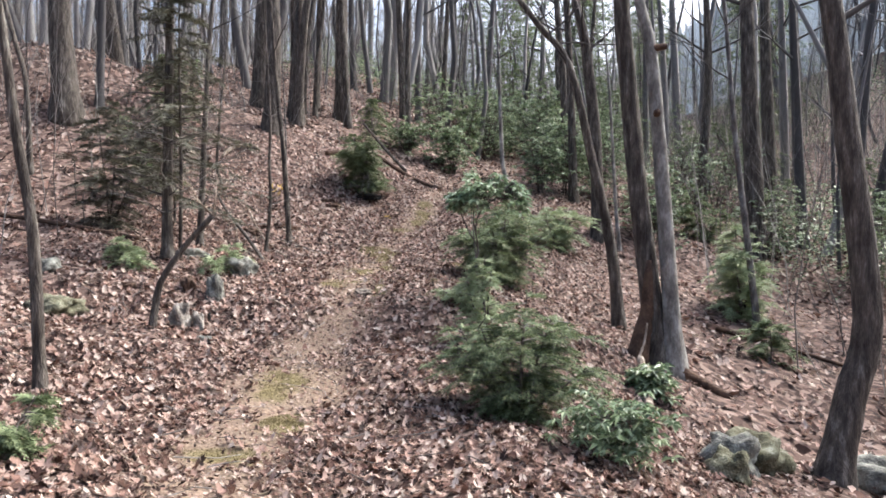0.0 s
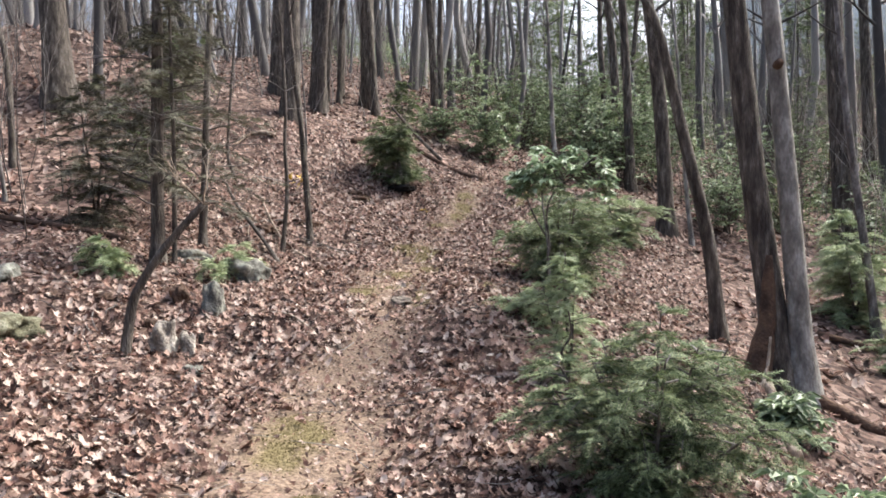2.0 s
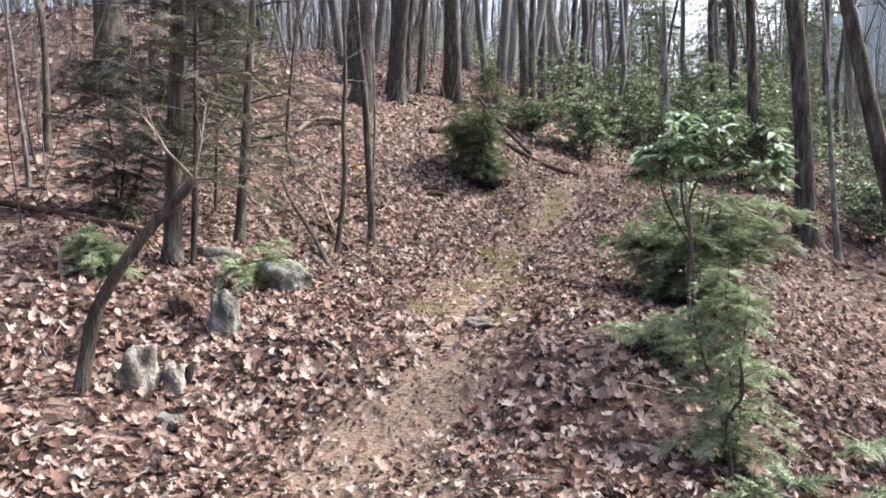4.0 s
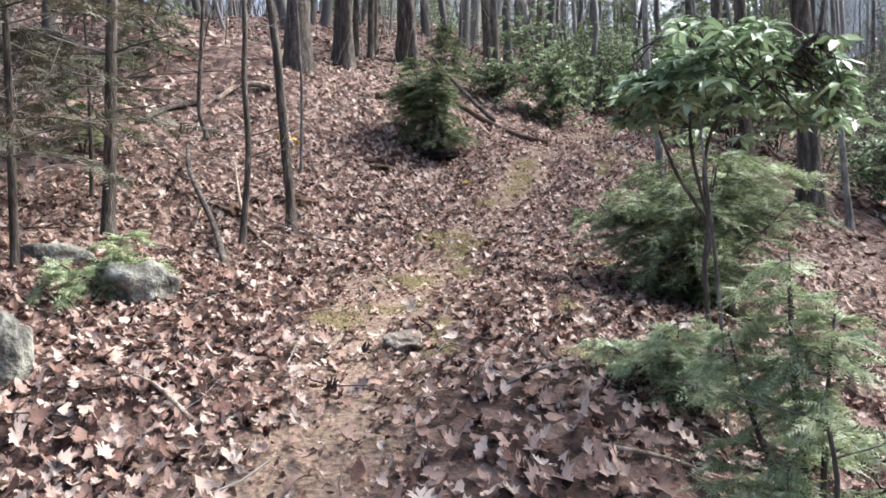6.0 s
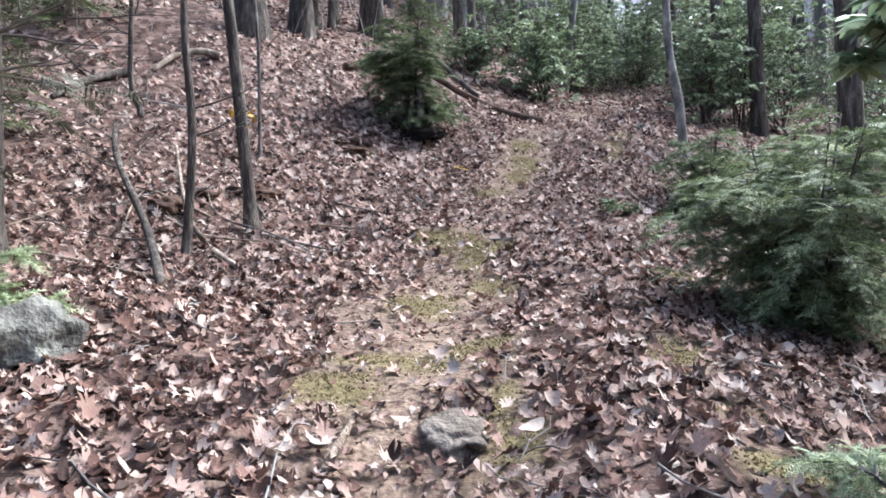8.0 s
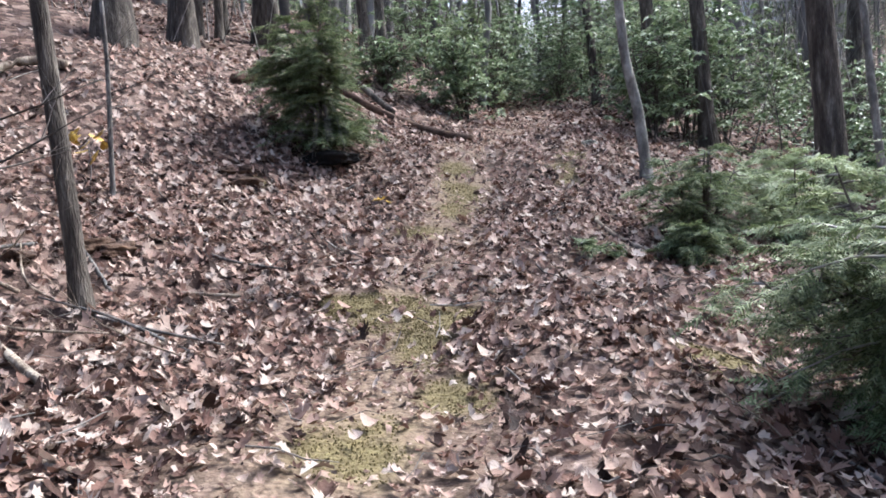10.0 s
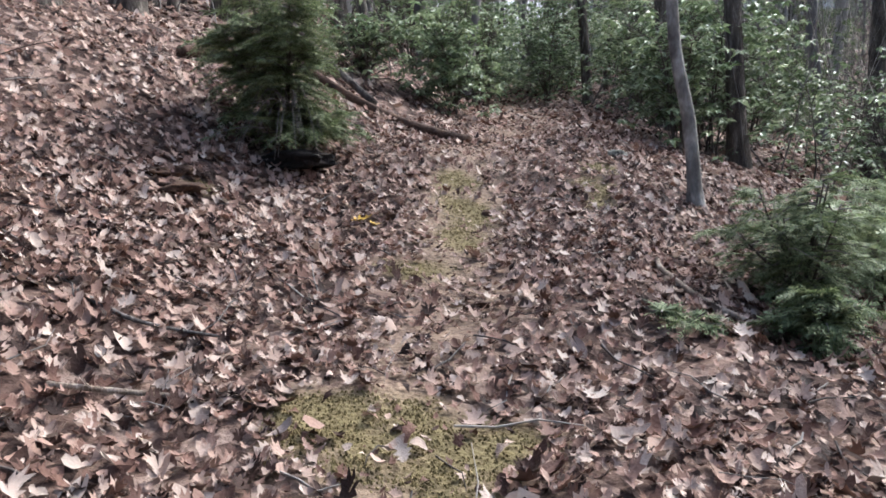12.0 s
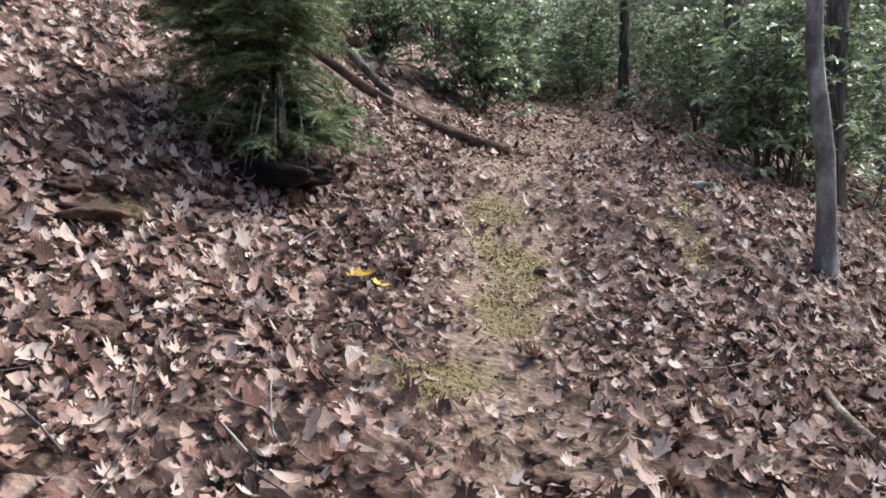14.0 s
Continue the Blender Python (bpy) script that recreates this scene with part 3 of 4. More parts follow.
hemlock("hemlock", -2.2, 19.15, 0.72, 1.25, "low drooping hemlock sprays arching over a hollow", 18, M_HEM, dense=2.3, start=0.5, low=True, leaders=4, round_top=True, fine=True)
hemlock("hemlock", -4.75, 10.95, 0.4, 1.0, "low yellow-green evergreen sprays among leaves", 7, M_FERN, dense=0.8, low=True, leaders=3)
hemlock("hemlock", 5.6, 15.4, 1.9, 1.9, HEM, 8, M_FERN, dense=2.2, low=True, leaders=4)
hemlock("hemlock", 7.2, 22.5, 1.7, 2.4, HEM, 9, dense=1.1, low=True, leaders=5)
hemlock("hemlock", 5.3, 13.2, 0.7, 1.2, "low green hemlock spray beside a slim sapling", 10, dense=1.0, low=True)
hemlock("hemlock", -0.12, 16.15, 0.15, 0.65, "low green evergreen sprays creeping among leaves", 11, M_HEM, dense=0.2, low=True, leaders=3)
hemlock("hemlock", -2.75, 4.55, 0.3, 0.7, "low green sprays on the leafy trail side", 21, M_HEM, dense=0.9, low=True, leaders=3)
hemlock("hemlock", 0.62, 16.1, 0.32, 0.65, "low green hemlock sprays on the edge of the drop", 17, dense=1.0, low=True)
hemlock("hemlock", -2.75, 24.2, 1.5, 1.3, "green hemlock behind a fallen log", 12, dense=1.0)
hemlock("hemlock", -4.3, 11.85, 4.2, 2.2, "thin hemlock with sparse grey-green feathery boughs", 14, M_DULL, dense=0.5, start=0.2)
hemlock("hemlock", -6.2, 13.6, 2.2, 2.2, "sparse dark hemlock on the bank", 15, M_DULL, dense=1.0, low=True, leaders=3)
hemlock("hemlock", -5.4, 14.6, 3.2, 2.4, "thin hemlock with sparse drooping boughs", 16, M_DULL, dense=0.5, start=0.2)
hemlock("hemlock", -3.55, 11.75, 0.42, 0.9, "low green sprays beside lichen-covered stones", 13, M_FERN, dense=0.7, low=True, leaders=3)
for i, (x, y, h, w) in enumerate([(4.2, 28, 2.6, 2.6), (9.5, 24, 2.2, 2.6), (11, 29, 3.0, 3.0), (6.2, 32, 3.4, 3.0), (14, 26, 2.4, 2.8), (-6.5, 16.2, 1.6, 1.6), (-7.4, 19.5, 2.0, 2.0), (10.5, 19.5, 1.8, 2.4), (1.6, 35.5, 3.2, 3.0), (4.0, 37, 3.6, 3.2), (0.2, 30.5, 2.4, 2.2), (5.5, 40, 4.2, 3.6), (3.0, 42, 4.2, 3.6), (7.5, 36, 3.8, 3.2), (7.8, 42, 4.4, 3.8), (9.5, 33, 3.2, 3.2), (12.5, 36, 3.6, 3.4)]):
    hemlock("hemlock", x, y, h, w, "dark-green hemlock in the shaded undergrowth", 30 + i, dense=0.58, low=True, leaders=3)


for i, (x, y, h, w) in enumerate([(6.5, 41, 9.5, 5.0), (10.5, 45, 10.5, 5.5), (3.2, 50, 9.0, 5.0), (15.5, 43, 9.0, 5.0), (8.5, 54, 10.5, 6.0), (20.0, 50, 10.0, 6.0), (1.0, 47, 8.5, 5.0), (5.0, 58, 11.0, 6.0), (12.5, 52, 10.0, 5.5)]):
    hemlock("hemlock", x, y, h, w, "tall dark-green hemlock among the far bare trees", 70 + i, dense=0.75, low=True, start=0.12, group="tall hemlocks")


def broadleaf(name, x, y, height, width, label, seed, stems=5, leaves=900, size=0.11, base=0.25, stem_r=0.02, mat=None, fat=1.0, crook=0.15, airy=1.0):
    """A rhododendron-like shrub: crooked stems and whorls of long leathery leaves."""
    rng = random.Random(seed)
    e = thing(name, x, y, land_at(x, y), label, "shrub", "broad-leaved evergreen shrubs")
    ends, TV, TF = [], [], []
    for s in range(stems):
        a = rng.uniform(0, 2 * math.pi)
        top = Vector((math.cos(a) * width * 0.3 * rng.random(), math.sin(a) * width * 0.3 * rng.random(), height * rng.uniform(0.6, 0.9)))
        mid = top * 0.5 + Vector((rng.uniform(-crook, crook), rng.uniform(-crook, crook), 0))
        V, Fc = [], []
        line = spline([(rng.uniform(-0.1, 0.1), rng.uniform(-0.1, 0.1), -0.1), mid, top], 5)
        tube(V, Fc, line, [stem_r * (1 - 0.6 * i / len(line)) for i in range(len(line))], 6)
        mesh_object("stem", V, Fc, M_BARK, e)
        V, Fc = TV, TF
        for p in line[3:]:
            if p.z < height * base:
                continue
            for _ in range(3):
                b = rng.uniform(0, 2 * math.pi)
                q = p + Vector((math.cos(b), math.sin(b), rng.uniform(0.0, 0.7))) * (width * rng.uniform(0.12, 0.36))
                tube(V, Fc, [p, (p + q) / 2 + Vector((0, 0, 0.03)), q], [stem_r * 0.4, stem_r * 0.3, stem_r * 0.2], 3)
                ends.append(q)
    for _ in range(28):
        a, q = rng.uniform(0, 2 * math.pi), width * 0.52 * math.sqrt(rng.random())
        q = Vector((q * math.cos(a), q * math.sin(a), height * rng.uniform(0.06, 0.5)))
        q.z += land_at(x + q.x, y + q.y) - land_at(x, y)
        tube(TV, TF, [q * 0.3, q * 0.65 + Vector((0, 0, 0.05)), q], [stem_r * 0.4, stem_r * 0.3, stem_r * 0.2], 3)
        ends.append(q)
    tagged(mesh_object("twig_mass", TV, TF, M_BARK, e), kind="stuff")
    V, Fc = [], []
    per = max(4, leaves // max(1, len(ends)))
    for q in ends:
        for w in range(max(1, per // 7)):
            c = q + Vector((rng.gauss(0, 0.12), rng.gauss(0, 0.12), rng.gauss(0, 0.1))) * (airy if w else 0.2)
            for k in range(7):
                a = 2 * math.pi * k / 7 + rng.uniform(-0.3, 0.3)
                d = Vector((math.cos(a), math.sin(a), rng.uniform(-0.55, 0.35))).normalized()
                s = d.cross(Vector((0, 0, 1))).normalized()
                s = (s + s.cross(d) * rng.uniform(-0.7, 0.7)).normalized()
                up = s.cross(d)
                ln, wd = size * rng.uniform(0.7, 1.25), size * fat * rng.uniform(0.16, 0.24)
                i = len(V)
                V += [tuple(c), tuple(c + d * ln * 0.45 + s * wd + up * 0.012), tuple(c + d * ln - Vector((0, 0, ln * 0.2))), tuple(c + d * ln * 0.45 - s * wd + up * 0.012), tuple(c + d * ln * 0.5 - up * 0.004)]
                Fc += [(i, i + 1, i + 4), (i + 1, i + 2, i + 4), (i + 2, i + 3, i + 4), (i + 3, i, i + 4)]
    tagged(mesh_object("leaves", V, Fc, mat or M_RHO, e, smooth=False), kind="stuff")
    return e


RHO = "dense rhododendron thicket with glossy dark-green leaves"


def laurel(x, y):
    """A small laurel: three crooked bare stems under a flat, loose crown of leaf whorls."""
    rng = random.Random(14)
    z0 = land_at(x, y)
    e = thing("laurel", x, y, z0, "small laurel tree with bare forked stems below", "shrub", "broad-leaved evergreen shrubs")
    zt = 2.0 - z0
    forks = [((0.03, 0.0, 1.02 - z0), (0.05, 0.01, 1.22 - z0), (-0.1, 0.05, 1.5 - z0), (-0.22, 0.0, 1.8 - z0), (-0.3, 0.1, zt + 0.1)),
             ((0.03, 0.01, 1.02 - z0), (0.05, 0.01, 1.24 - z0), (0.02, -0.04, 1.5 - z0), (0.1, 0.02, 1.75 - z0), (0.36, -0.05, zt - 0.03), (0.52, -0.1, zt + 0.12)),
             ((0.03, 0.0, 1.02 - z0), (0.06, 0.0, 1.2 - z0), (0.0, 0.12, 1.55 - z0), (0.0, 0.2, 1.8 - z0), (0.08, 0.3, zt + 0.2))]
    joints = []
    for f in forks:
        V, Fc = [], []
        line = spline([(0.06, 0.0, -0.1), (0.05, 0.0, 0.35)] + list(f), 4)
        tube(V, Fc, line, [0.014 * (1 - 0.55 * i / len(line)) for i in range(len(line))], 7, 0.08, rng)
        mesh_object("stem", V, Fc, M_BARK, e)
        joints += [p for p in line if p.z > 1.72 - z0]
    TV, TF, V, Fc = [], [], [], []
    made = 0
    while made < 230:
        a, q = rng.uniform(0, 2 * math.pi), math.sqrt(rng.random())
        px, py = 0.18 + 0.6 * q * math.cos(a), 0.1 + 0.55 * q * math.sin(a)
        dome = math.sqrt(max(0.0, 1 - 0.9 * q * q))
        pz = zt - 0.2 + 0.5 * dome * (1 - rng.random() ** 1.7) + rng.gauss(0, 0.03) - 0.1 * q
        c = Vector((px, py, pz))
        if noise.noise(c * 3.6) < 0.0:
            continue
        made += 1
        j = min(joints, key=lambda p: (p - c).length + rng.uniform(0, 0.15))
        tube(TV, TF, [j, (j + c) / 2 + Vector((rng.uniform(-0.03, 0.03), rng.uniform(-0.03, 0.03), 0.02)), c], [0.006, 0.004, 0.002], 3)
        for k in range(rng.randint(6, 9)):
            b = 2 * math.pi * k / 7.5 + rng.uniform(-0.35, 0.35)
            d = Vector((math.cos(b), math.sin(b), rng.uniform(-0.5, 0.3))).normalized()
            s = d.cross(Vector((0, 0, 1))).normalized()
            s = (s + s.cross(d) * rng.uniform(-0.6, 0.6)).normalized()
            up = s.cross(d)
            ln, wd = rng.uniform(0.07, 0.125), rng.uniform(0.016, 0.025)
            i = len(V)
            sag = Vector((0, 0, ln * rng.uniform(0.05, 0.4)))
            V += [tuple(c), tuple(c + d * ln * 0.4 + s * wd + up * 0.008), tuple(c + d * ln * 0.75 + s * wd * 0.7 - sag * 0.5 + up * 0.005), tuple(c + d * ln - sag),
                  tuple(c + d * ln * 0.75 - s * wd * 0.7 - sag * 0.5 + up * 0.005), tuple(c + d * ln * 0.4 - s * wd + up * 0.008), tuple(c + d * ln * 0.55 - sag * 0.3)]
            Fc += [(i + m, i + (m + 1) % 6, i + 6) for m in range(6)]
    tagged(mesh_object("twig_mass", TV, TF, M_BARK, e), kind="stuff")
    tagged(mesh_object("leaves", V, Fc, M_LAUREL, e), kind="stuff")
    return e


laurel(0.21, 10.74)
broadleaf("rhododendron", 2.5, 9.9, 0.3, 0.55, "small shrub of drooping leaves by a tree foot", 3, 3, 70, 0.15, 0.2, 0.008)
broadleaf("rhododendron", 1.15, 5.9, 0.5, 0.9, "low glossy-leaved shrub beside the trail", 2, 6, 420, 0.09, 0.1, 0.008)
for i, (x, y, h, w, n) in enumerate([(-0.2, 25.3, 1.75, 1.9, 3000), (-1.7, 25.2, 1.0, 1.6, 900), (-0.7, 28.6, 2.4, 2.4, 2000), (2.3, 22.0, 1.7, 1.7, 2200), (3.2, 23.2, 2.4, 2.4, 3000), (4.4, 24.5, 2.6, 2.6, 2600), (3.6, 26.8, 2.6, 2.6, 2600),
                                     (5.8, 22.5, 2.0, 2.4, 2200), (4.8, 29.8, 2.8, 2.8, 2400), (7.2, 25.5, 2.4, 2.8, 2200), (9.0, 27.5, 2.4, 3.0, 2000), (1.0, 31.5, 2.6, 2.6, 2000), (5.0, 20.0, 1.2, 1.8, 1400), (8.5, 21.0, 1.6, 2.4, 1600), (12.0, 23.5, 2.0, 3.0, 1800), (1.2, 33.0, 2.6, 3.0, 2600), (3.4, 34.0, 2.8, 3.2, 2800), (5.6, 33.0, 2.8, 3.0, 2600), (2.4, 36.5, 3.2, 3.4, 2600), (5.0, 37.5, 3.4, 3.4, 2600)]):
    broadleaf("rhododendron", x, y, h, w, RHO, 10 + i, 6, n, 0.13, 0.08, 0.018, None, 1.25, 0.15, 1.25)


# ---------------- fallen wood ----------------
def fallen(name, pts, r0, r1, label, mat, category="log", twigs=0, seed=0, lift=0.5):
    """Fallen wood lying on the ground along the given plan points (x, y, extra height)."""
    rng = random.Random(seed)
    x0, y0 = pts[0][:2]
    z0 = land_at(x0, y0)
    e = thing(name, x0, y0, z0, label, category, "fallen wood")
    ps = [(x - x0, y - y0, land_at(x, y) - z0 + dz + lift * r0) for x, y, dz in pts]
    line = spline(ps, 5)
    V, Fc = [], []
    rr = [r0 + (r1 - r0) * i / (len(line) - 1) for i in range(len(line))]
    tube(V, Fc, [line[0] * 1.0] + line, [r0 * 0.3] + rr, 9, 0.1, rng)
    mesh_object("stem", V, Fc, mat, e)
    for t in range(twigs):
        V, Fc = [], []
        k = rng.randrange(2, len(line))
        a = rng.uniform(0, 6.28)
        branch(V, Fc, line[k], (math.cos(a), math.sin(a), rng.uniform(0.1, 0.7)), rng.uniform(0.3, 0.8), max(0.004, rr[k] * 0.35), 1, rng, 4)
        tagged(mesh_object("twig", V, Fc, mat, e), kind="stuff")
    return e


fallen("log", [(-0.5, 21.2, 0.02), (-1.1, 21.75, 0.02), (-1.7, 22.3, 0.06), (-2.5, 22.7, 0.15)], 0.07, 0.05, "dark fallen log lying from the bank to the trail", M_ROT, twigs=2, seed=1)
fallen("log", [(-1.55, 22.4, 0.1), (-2.2, 22.9, 0.35), (-2.9, 23.3, 0.8)], 0.05, 0.03, "thin fallen branch resting on the bank", M_BARK, twigs=2, seed=2)
fallen("log", [(-5.8, 18.82, 0.0), (-5.65, 19.15, 0.08), (-5.36, 19.38, 0.1), (-5.09, 19.44, 0.04)], 0.035, 0.06, "broken pale log with a dark shaded side", M_DEAD, seed=3)
fallen("log", [(-6.01, 18.62, 0.02), (-6.32, 18.16, 0.05), (-6.44, 17.47, 0.0)], 0.06, 0.035, "grey fallen branch lying down the bank", M_BARK, twigs=3, seed=4)
fallen("log", [(-3.35, 13.3, 0.0), (-3.9, 14.3, 0.12), (-4.7, 15.5, 0.2), (-5.2, 16.5, 0.2)], 0.035, 0.025, "long dead branch lying across the bank", M_BARK, "branch", 5, 5)
fallen("log", [(-3.0, 14.0, 0.0), (-3.7, 14.7, 0.06), (-4.6, 16.6, 0.1)], 0.025, 0.015, "thin dead branch lying on leaves", M_DEAD, "branch", 3, 6)
fallen("log", [(-3.15, 21.5, 0.03), (-3.35, 21.2, 0.03), (-3.6, 20.9, 0.02)], 0.09, 0.07, "short dark rotten log half sunk in leaves", M_ROT, seed=7)
fallen("log", [(2.3, 9.3, 0.02), (2.42, 9.9, 0.03), (2.45, 10.4, 0.15)], 0.06, 0.05, "short pale broken stick near a tree foot", M_DEAD, "branch", 0, 8)
fallen("log", [(2.45, 10.6, 0.02), (2.6, 10.85, 0.3), (2.68, 11.0, 0.6)], 0.022, 0.014, "pale dead stick leaning against a tree", M_DEAD, "branch", 0, 9)
fallen("log", [(3.2, 11.1, 0.02), (3.5, 10.95, 0.0), (3.8, 10.75, -0.05)], 0.1, 0.05, "dark rotten root running from the tree", M_ROT, "branch", 0, 10)
fallen("log", [(-1.84, 11.12, 0.0), (-1.79, 11.5, 0.03)], 0.024, 0.012, "small pale stick on the trail", M_DEAD, "stick", 0, 11)
fallen("log", [(-0.5, 10.35, 0.02), (0.1, 10.66, 0.05)], 0.02, 0.012, "grey forked stick beside the trail", M_DEAD, "stick", 1, 12)
fallen("log", [(0.75, 15.7, 0.0), (0.5, 16.2, 0.02), (0.25, 16.6, 0.03), (0.15, 17.0, 0.06), (0.25, 17.35, 0.03)], 0.02, 0.016, "curved exposed root at the trail edge", M_DEAD, "root", 0, 13)
fallen("log", [(-5.2, 12.5, 0.05), (-7.5, 13.0, 0.05), (-9.4, 12.8, 0.05)], 0.05, 0.03, "dark fallen branch on the bank", M_ROT, "branch", 2, 14)
fallen("log", [(-1.9, 4.6, 0.0), (-2.25, 5.3, 0.03)], 0.022, 0.012, "pale stick lying on leaves", M_DEAD, "stick", 1, 15)
fallen("log", [(-2.6, 13.2, 0.01), (-3.6, 13.6, 0.03), (-4.3, 13.5, 0.03)], 0.018, 0.01, "thin stick on the leaves", M_DEAD, "stick", 2, 16)
fallen("log", [(4.6, 14.4, 0.03), (6.0, 14.2, 0.03), (7.2, 13.6, 0.03)], 0.05, 0.03, "dark fallen branch below the hemlocks", M_ROT, "branch", 1, 17)


def leaning_snag():
    x, y = -3.66, 9.13
    e = thing("snag", x, y, land_at(x, y), "dark broken sapling leaning over with forked tip", "snag")
    V, Fc = [], []
    line = spline([(0, 0, -0.1), (0.02, 0, 0.1), (0.1, 0.03, 0.55), (0.37, 0.07, 0.98), (0.7, 0.12, 1.36)], 4)
    tube(V, Fc, line, [0.056 - 0.0016 * i for i in range(len(line))], 10, 0.08, random.Random(4))
    mesh_object("stem", V, Fc, M_BARK, e)
    rng = random.Random(6)
    for d in ((-0.6, 0.1, 0.4), (0.3, 0.1, 0.8), (-0.3, -0.2, 0.6), (0.8, 0.1, 0.1)):
        V, Fc = [], []
        branch(V, Fc, line[-1], d, 0.5, 0.012, 1, rng, 4)
        tagged(mesh_object("twig", V, Fc, M_DEAD, e), kind="stuff")
    return e


leaning_snag()
tree("snag", 0.27, 9.2, 0.014, [(-0.03, 0.0, 0.35), (0.05, 0.0, 0.5), (0.03, 0.02, 0.72)], "short dark dead stem among pale evergreen sprays", 1.0, M_BARK, 0, "", 91, 1.3, 3.0, 8, dead=((0.6, 0.3, 0.3), (0.75, 2.6, 0.35)))


def rock(name, x, y, sx, sy, sz, label, seed, mat=None, sink=0.3, category="rock"):
    """A rounded weathered stone, sunk a little into the ground."""
    bm = bmesh.new()
    bmesh.ops.create_icosphere(bm, subdivisions=4, radius=1)
    o = Vector((seed * 3.1, seed * 1.7, 0))
    for v in bm.verts:
        c = v.co.normalized()
        k = 1 + 0.5 * noise.noise(c * 1.3 + o) + 0.22 * noise.noise(c * 2.7 + o) + 0.09 * noise.noise(c * 6.5 + o) + 0.04 * noise.noise(c * 15 + o)
        f = Vector((max(-0.85, min(0.85, c.x)), max(-0.85, min(0.85, c.y)), max(-0.6, min(0.74, c.z))))
        v.co = Vector((f.x * k * sx, f.y * k * sy, f.z * k * sz))
    me = bpy.data.meshes.new(name)
    bm.to_mesh(me)
    bm.free()
    me.materials.append(mat or M_ROCK)
    me.polygons.foreach_set("use_smooth", np.ones(len(me.polygons), bool))
    ob = new(name, me)
    ob.location = (x, y, land_at(x, y) + sz * (0.6 - sink))
    ob.rotation_euler = (0, 0, seed)
    return tagged(ob, label, category, "stones")


rock("rock", -3.4, 9.4, 0.125, 0.11, 0.25, "pale upright stone with a dark hollow among leaves", 1, M_STONE)
rock("rock", -3.3, 10.42, 0.125, 0.12, 0.25, "grey lichen-covered stone on the bank", 2)
rock("rock", -3.38, 11.85, 0.24, 0.22, 0.2, "lichen-covered boulder with green growth on top", 3)
rock("rock", -4.3, 12.3, 0.25, 0.22, 0.14, "grey stone half hidden by leaves", 4)
rock("rock", -1.4, 11.45, 0.2, 0.14, 0.07, "flat embedded stone with mossy edges in the trail", 5, M_SLAB, sink=0.4)
rock("rock", 2.75, 7.8, 0.3, 0.28, 0.28, "pale mossy rock below the trail", 6)
rock("rock", 3.15, 8.2, 0.42, 0.35, 0.3, "dark mossy boulder below the trail", 7, M_MOSSROCK)
rock("rock", 4.9, 8.9, 0.5, 0.4, 0.3, "pale boulder beside a crooked tree", 8)
rock("rock", 0.85, 20.1, 0.12, 0.1, 0.07, "small stone at the trail edge", 9)
rock("rock", -3.0, 9.0, 0.1, 0.1, 0.07, "small stone among leaves", 10)
rock("rock", -5.6, 10.4, 0.2, 0.18, 0.13, "grey stone on the bank", 11)
rock("rock", -4.95, 9.3, 0.4, 0.3, 0.16, "low mossy stone sunk in the leafy bank", 15, M_MOSSROCK, sink=0.45)
rock("rock", 2.55, 7.3, 0.22, 0.2, 0.24, "dark mossy stone beside a boulder", 17, M_MOSSROCK)
# Added black mass: the dark under the hemlock is shade, put in as colour.
rock("stump", -2.3, 19.22, 0.42, 0.24, 0.1, "black mass painted as deep shade in the hollow under a hemlock", 12, M_SHADE, 0.4, "stump")


def hollow_shade(stone_x, stone_y, z, r, host):
    """A black lump for the shade inside a weathered hollow in a stone's face."""
    bm = bmesh.new()
    bmesh.ops.create_icosphere(bm, subdivisions=3, radius=1)
    for v in bm.verts:
        k = 1 + 0.25 * noise.noise(v.co * 2.0)
        v.co = Vector((v.co.x * r * k, v.co.y * r * 0.45 * k, v.co.z * r * 1.35 * k))
    me = bpy.data.meshes.new("hollow")
    bm.to_mesh(me)
    bm.free()
    me.materials.append(M_SHADE)
    ob = new("hollow", me)
    ob.parent = host
    ob.matrix_parent_inverse = Matrix.Translation(host.location).inverted()
    ob.location = (stone_x, stone_y, z)


pale = rock("rock", -3.22, 9.48, 0.07, 0.07, 0.18, "narrow pale stone leaning beside another", 14, M_STONE)
hollow_shade(-3.33, 9.28, land_at(-3.33, 9.28) + 0.17, 0.04, pale)


def clod(x, y, w, h, seed):
    rock("earth_clod", x, y, w, w * 0.7, h, "dark earth clod at the foot of the leafy bank", seed, M_ROT, 0.35, "clod")


